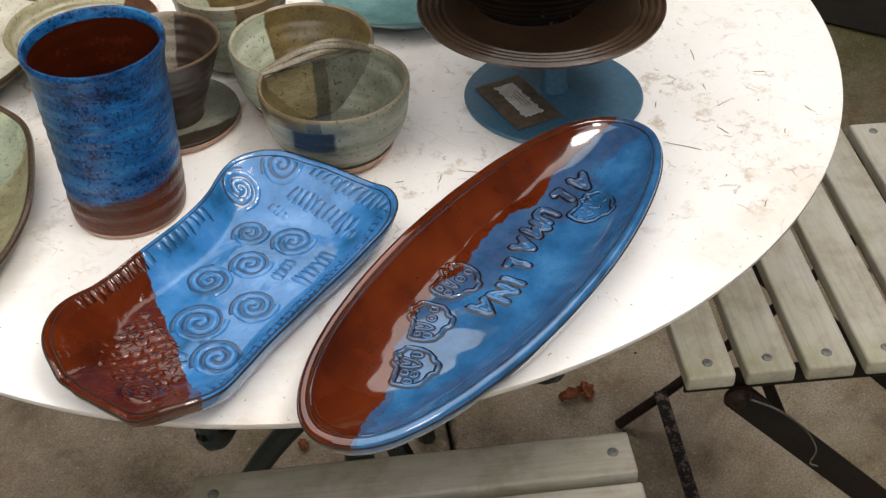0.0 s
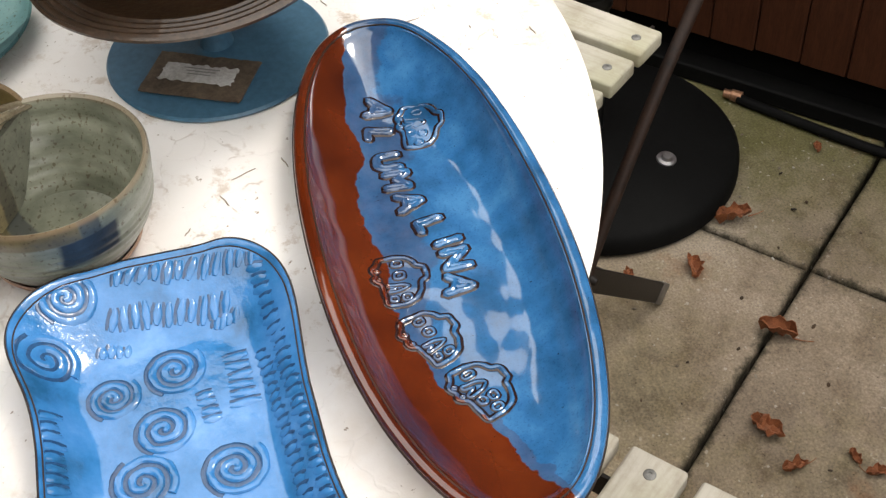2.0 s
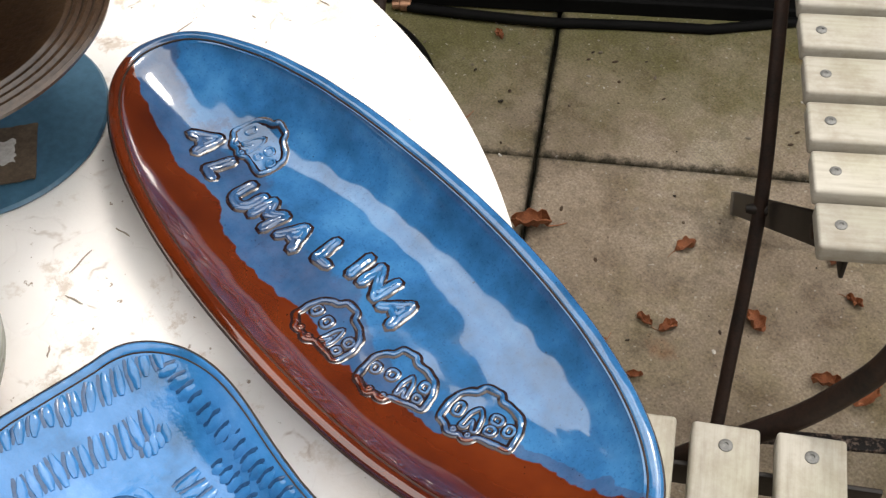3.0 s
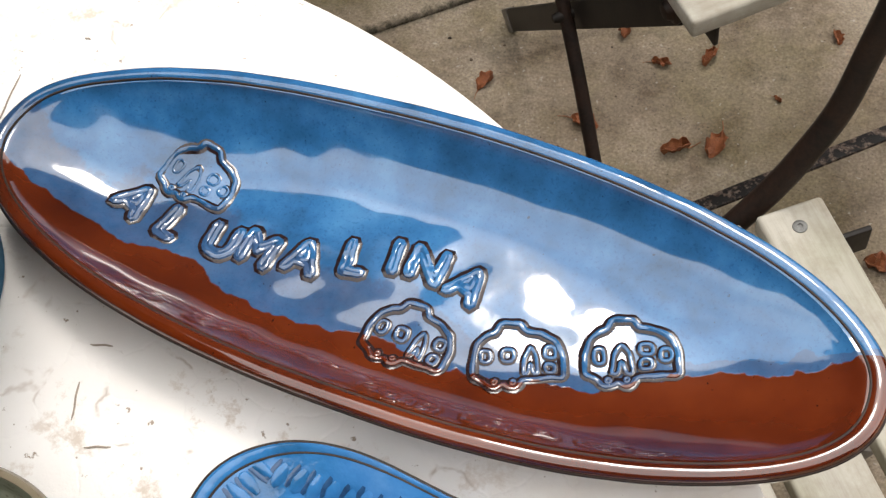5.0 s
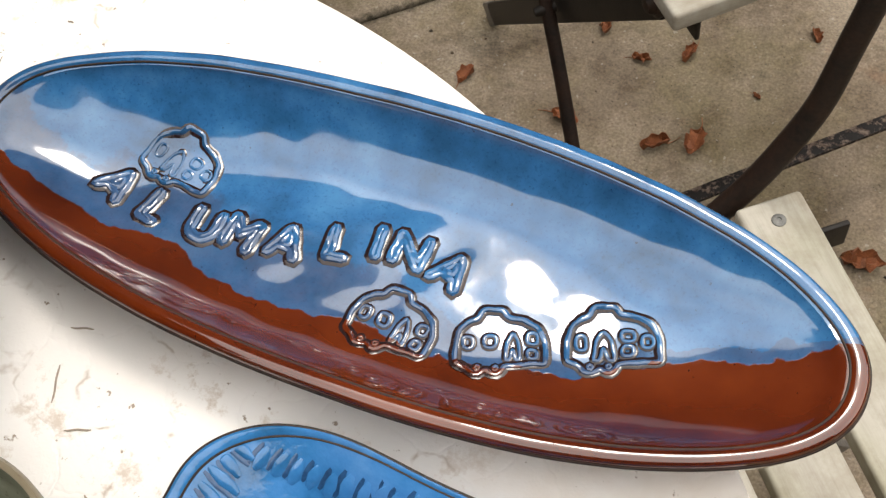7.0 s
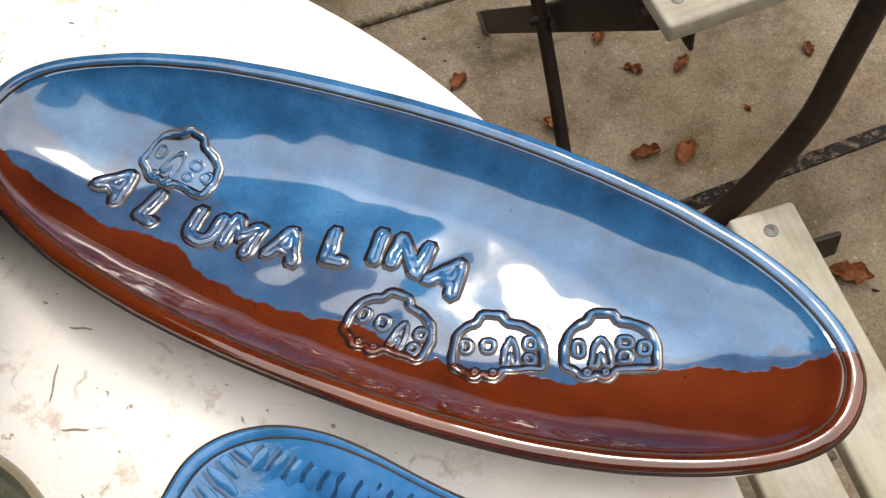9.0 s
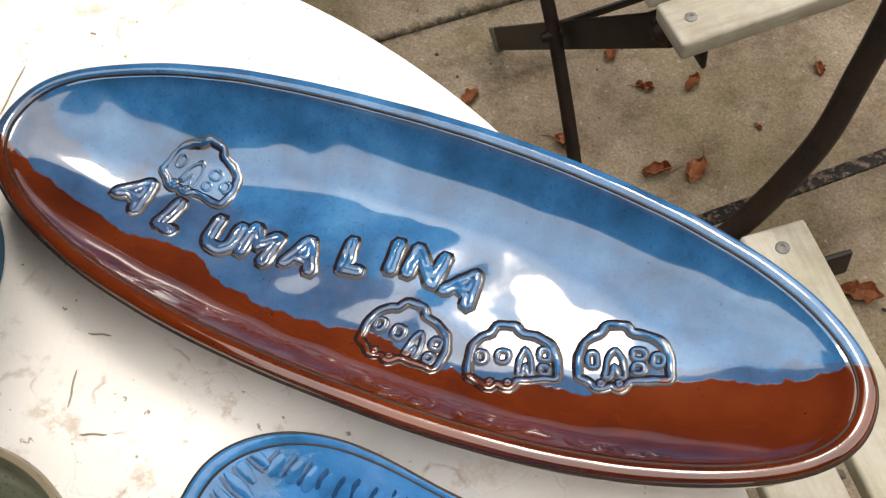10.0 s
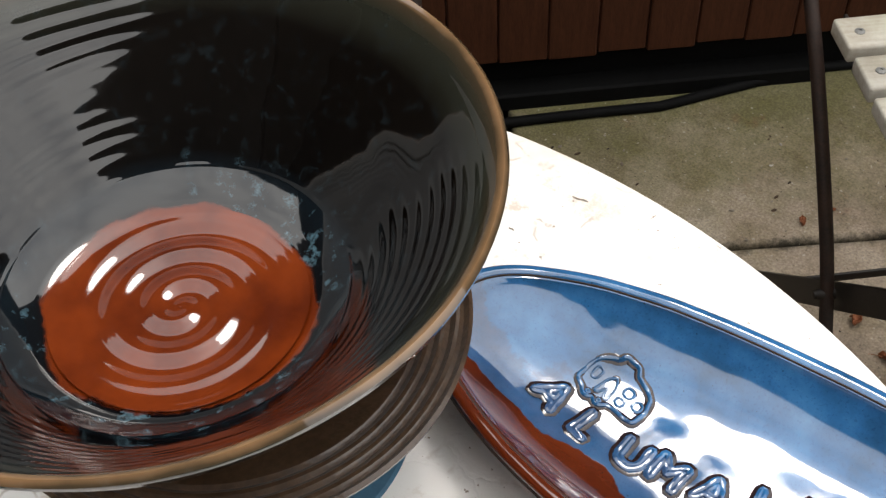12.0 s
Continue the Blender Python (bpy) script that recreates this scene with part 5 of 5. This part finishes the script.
def build_umbrella_base():
    th = empty("umbrella_base", pose(-0.805, 0.412, 0), "round black umbrella base with a steel bolt, on the paving", "umbrella base")
    part("disc", lathe([(0, 0.0), (0.186, 0.0), (0.192, 0.006), (0.191, 0.024), (0.182, 0.034), (0.13, 0.043), (0.06, 0.049), (0.030, 0.051), (0, 0.051)], 140), M["rubber"], th)
    part("socket", lathe([(0.024, 0.045), (0.024, 0.245), (0.028, 0.250), (0.029, 0.262), (0.027, 0.268), (0.029, 0.272), (0.029, 0.284), (0.027, 0.288), (0.0225, 0.288), (0.0215, 0.18), (0, 0.18)], 40), M["socket"], th, "black upright tube with a ringed open top", at=pose(-0.018, -0.012, 0))
    part("bolt", lathe([(0, 0.008), (0.006, 0.008), (0.008, 0.004), (0.013, 0.003), (0.014, 0.0), (0, 0.0)], 24), M["bolt"], th, "bright steel bolt", at=pose(0.078, 0.066, 0.0440, rx=-5, ry=6))


# ---- fallen leaves, twigs ----
def leaf_mesh(seed):
    rnd = random.Random(seed)
    bm = bmesh.new()
    rows, cols = 9, 6
    curl, fold, lobes = rnd.uniform(0.9, 2.0), rnd.uniform(0.6, 1.6), rnd.uniform(0.2, 0.45)
    grid = []
    for i in range(rows + 1):
        u = i / rows
        half = 0.5 * math.sin(math.pi * min(1, u * 0.96 + 0.03)) ** 0.7 * (1 - lobes * (0.5 + 0.5 * math.cos(u * 17 + seed)))
        row = []
        for k in range(cols + 1):
            v = 2 * k / cols - 1
            y = v * half * (0.85 + 0.5 * noise.noise(Vector((u * 7, math.copysign(3, v), seed))))
            z = fold * 0.25 * abs(v) ** 1.5 * half * 2 + curl * 0.28 * (u - 0.5) ** 2 + 0.34 * noise.noise(Vector((u * 4, v * 3, seed))) + 0.06 * noise.noise(Vector((u * 11, v * 8, seed)))
            row.append(bm.verts.new((u - 0.5, y * (1 - 0.25 * curl * abs(v)), z)))
        grid.append(row)
    for a, b in zip(grid, grid[1:]):
        for k in range(cols):
            bm.faces.new((a[k], b[k], b[k + 1], a[k + 1]))
    low = min(v.co.z for v in bm.verts)
    bmesh.ops.translate(bm, verts=bm.verts[:], vec=(0, 0, 0.012 - low))
    bmesh.ops.solidify(bm, geom=bm.faces[:], thickness=0.02)
    low = min(v.co.z for v in bm.verts)
    bmesh.ops.translate(bm, verts=bm.verts[:], vec=(0, 0, -low))
    return mesh_of(bm, "blade", M["leaf"])


def build_leaves():
    rnd = random.Random(8)
    blades = [leaf_mesh(k) for k in range(6)]
    stem = mesh_of(tube([(0.45, 0, 0.06), (0.7, 0.05, 0.05), (0.95, 0.16, 0.03)], [0.020, 0.014, 0.010], 5), "stem", M["leaf"])
    spots = [(-0.634, 0.535, 46), (-0.568, 0.451, 36), (-0.440, 0.499, 46), (-0.295, 0.612, 28), (-0.316, 0.425, 42), (-0.262, 0.431, 30), (-0.252, 0.498, 22), (-0.228, 0.511, 24), (-0.208, 0.435, 20), (-0.168, 0.587, 34), (-0.722, 0.703, 20), (-0.112, 0.691, 22), (-0.063, 0.713, 26), (0.065, 0.779, 20), (-0.064, 0.580, 32), (-0.024, 0.597, 38), (0.173, 0.503, 42), (-0.165, 0.728, 30), (0.022, 0.678, 11), (-0.582, 0.367, 24), (-0.480, 0.200, 34), (-0.457, 0.220, 38), (-0.483, 0.146, 26), (-0.490, 0.226, 36), (-0.529, 0.246, 24), (-0.601, -0.206, 32), (-0.579, -0.218, 36), (-0.328, -0.477, 24), (-0.282, 0.833, 16), (-0.259, 0.872, 9)]
    for k, (x, y, mm) in enumerate(spots):
        th = empty("fallen_leaf", pose(x, y, 0.0005, rz=rnd.uniform(0, 360)) @ Matrix.Diagonal((mm / 1000, mm / 1000, mm / 1000, 1)), "curled dry red brown leaf lying on the paving", "leaf", "fallen leaves on the paving")
        bl = new("blade", blades[k % 6])
        bl.parent = th
        if k % 3 != 1:
            st = new("stem", stem)
            st.parent = bl
    chips = [(-0.338, -0.016, 16, 35), (-0.222, 0.027, 28, 100), (-0.254, 0.044, 11, 70), (-0.260, -0.011, 8, 20), (-0.340, 0.037, 9, 120), (-0.311, 0.086, 8, 60), (-0.123, -0.063, 9, 15), (-0.205, 0.067, 3, 0), (-0.189, 0.101, 8, 10), (-0.121, -0.086, 15, 110), (-0.104, -0.099, 10, 20), (-0.087, -0.121, 6, 140), (-0.058, -0.190, 7, 30), (-0.285, 0.030, 9, 160), (-0.300, 0.010, 7, 40), (-0.275, 0.082, 6, 20)]
    for x, y, mm, yaw in chips:
        n = 7
        pts = [((i / (n - 1) - 0.5) * mm / 1000, 0.0002 * math.sin(i * 1.4 + mm), 0.0005) for i in range(n)]
        ob = part("twig", tube(pts, [0.0002] + [0.0004] * (n - 2) + [0.0002], 6, flat=0.7), M["twig"], at=pose(x, y, T - 0.0001, rz=yaw))
        tagged(ob, "small dry twig on the white table", "twig", "twigs on the table")


def build_debris():
    """Crumbs of soil, leaf and grit strewn over the paving, thickest along the fence."""
    rnd = random.Random(21)
    bm = bmesh.new()
    for k in range(420):
        u = rnd.uniform(-0.9, 1.3)
        off = -0.06 - abs(rnd.gauss(0, 0.22)) if k % 3 else rnd.uniform(-1.2, -0.05)
        p = FENCE @ Vector((u, off, 0))
        size = rnd.uniform(0.0008, 0.0026)
        m = pose(p.x, p.y, size * 0.4, rnd.uniform(-30, 30), rnd.uniform(-30, 30), rnd.uniform(0, 360)) @ Matrix.Diagonal((size * rnd.uniform(0.7, 2.4), size, size * 0.7, 1))
        bmesh.ops.create_icosphere(bm, subdivisions=1, radius=1, matrix=m)
    ob = part("debris", bm, M["crumb"], smooth=False)
    tagged(ob, "scattered crumbs of soil and dry leaf on the paving", "debris", kind="stuff")


def build_surround():
    """Plain unseen walls, added to block low sky and darken glaze reflections."""
    for name, at, w, h in (("wall_house", pose(-1.75, -1.6, 0, rz=-88), 4.6, 2.1), ("wall_south", pose(0.85, -3.0, 0, rz=28), 8.4, 4.4), ("wall_corner", pose(-2.0, -2.75, 0, rz=4), 2.1, 3.4), ("wall_east", pose(3.6, 0.9, 0, rz=98), 7.5, 1.6), ("wall_north", pose(0.2, 3.6, 0, rz=8), 8.0, 3.0)):
        tagged(part(name, box(w, 0.2, h, 0.01, 1, at=(0, 0, h / 2)), M["wall"], at=at, smooth=False), "plain unseen dark wall added to block sky and darken reflections", "wall", kind="structure")
    bm = bmesh.new()
    front, back = [], []
    for i in range(201):
        x = -4.8 + 8.0 * i / 200
        h = 5.45 - 0.62 * math.exp(-((x + 1.7) / 0.55) ** 2) + 0.36 * math.exp(-((x - 0.4) / 0.8) ** 2) + 0.45 * min(1.0, max(0.0, -x - 3.2)) + 0.12 * noise.noise(Vector((x * 1.3, 2.0, 0))) + 0.14 * noise.noise(Vector((x * 5, 7.0, 0))) + 0.08 * noise.noise(Vector((x * 17, 1.0, 0)))
        for row, y in ((front, -0.15), (back, 0.15)):
            row.append((bm.verts.new((x, y, 0)), bm.verts.new((x, y, h))))
    for (a, b), (c, d), (e, f), (g, k) in zip(front, front[1:], back, back[1:]):
        bm.faces.new((a, c, d, b))
        bm.faces.new((e, f, k, g))
        bm.faces.new((b, d, k, f))
    for a, b in ((front[0], back[0]), (front[-1], back[-1])):
        bm.faces.new((a[0], a[1], b[1], b[0]))
    tagged(part("backdrop", bm, M["wall"], at=pose(-2.35, 2.1, 0, rz=45), smooth=False), "dark uneven line of trees beyond the fence", "backdrop", kind="structure")


build_ground()
build_surround()
build_fence()
place_chairs()
build_table()
build_platter()
build_tray()
build_mug()
build_twin_bowl()
build_stand()
build_ridged_plate()
build_big_bowl()
build_cup()
build_back_pots()
build_umbrella_base()
build_hose()
build_leaves()
build_debris()
build_pavement()
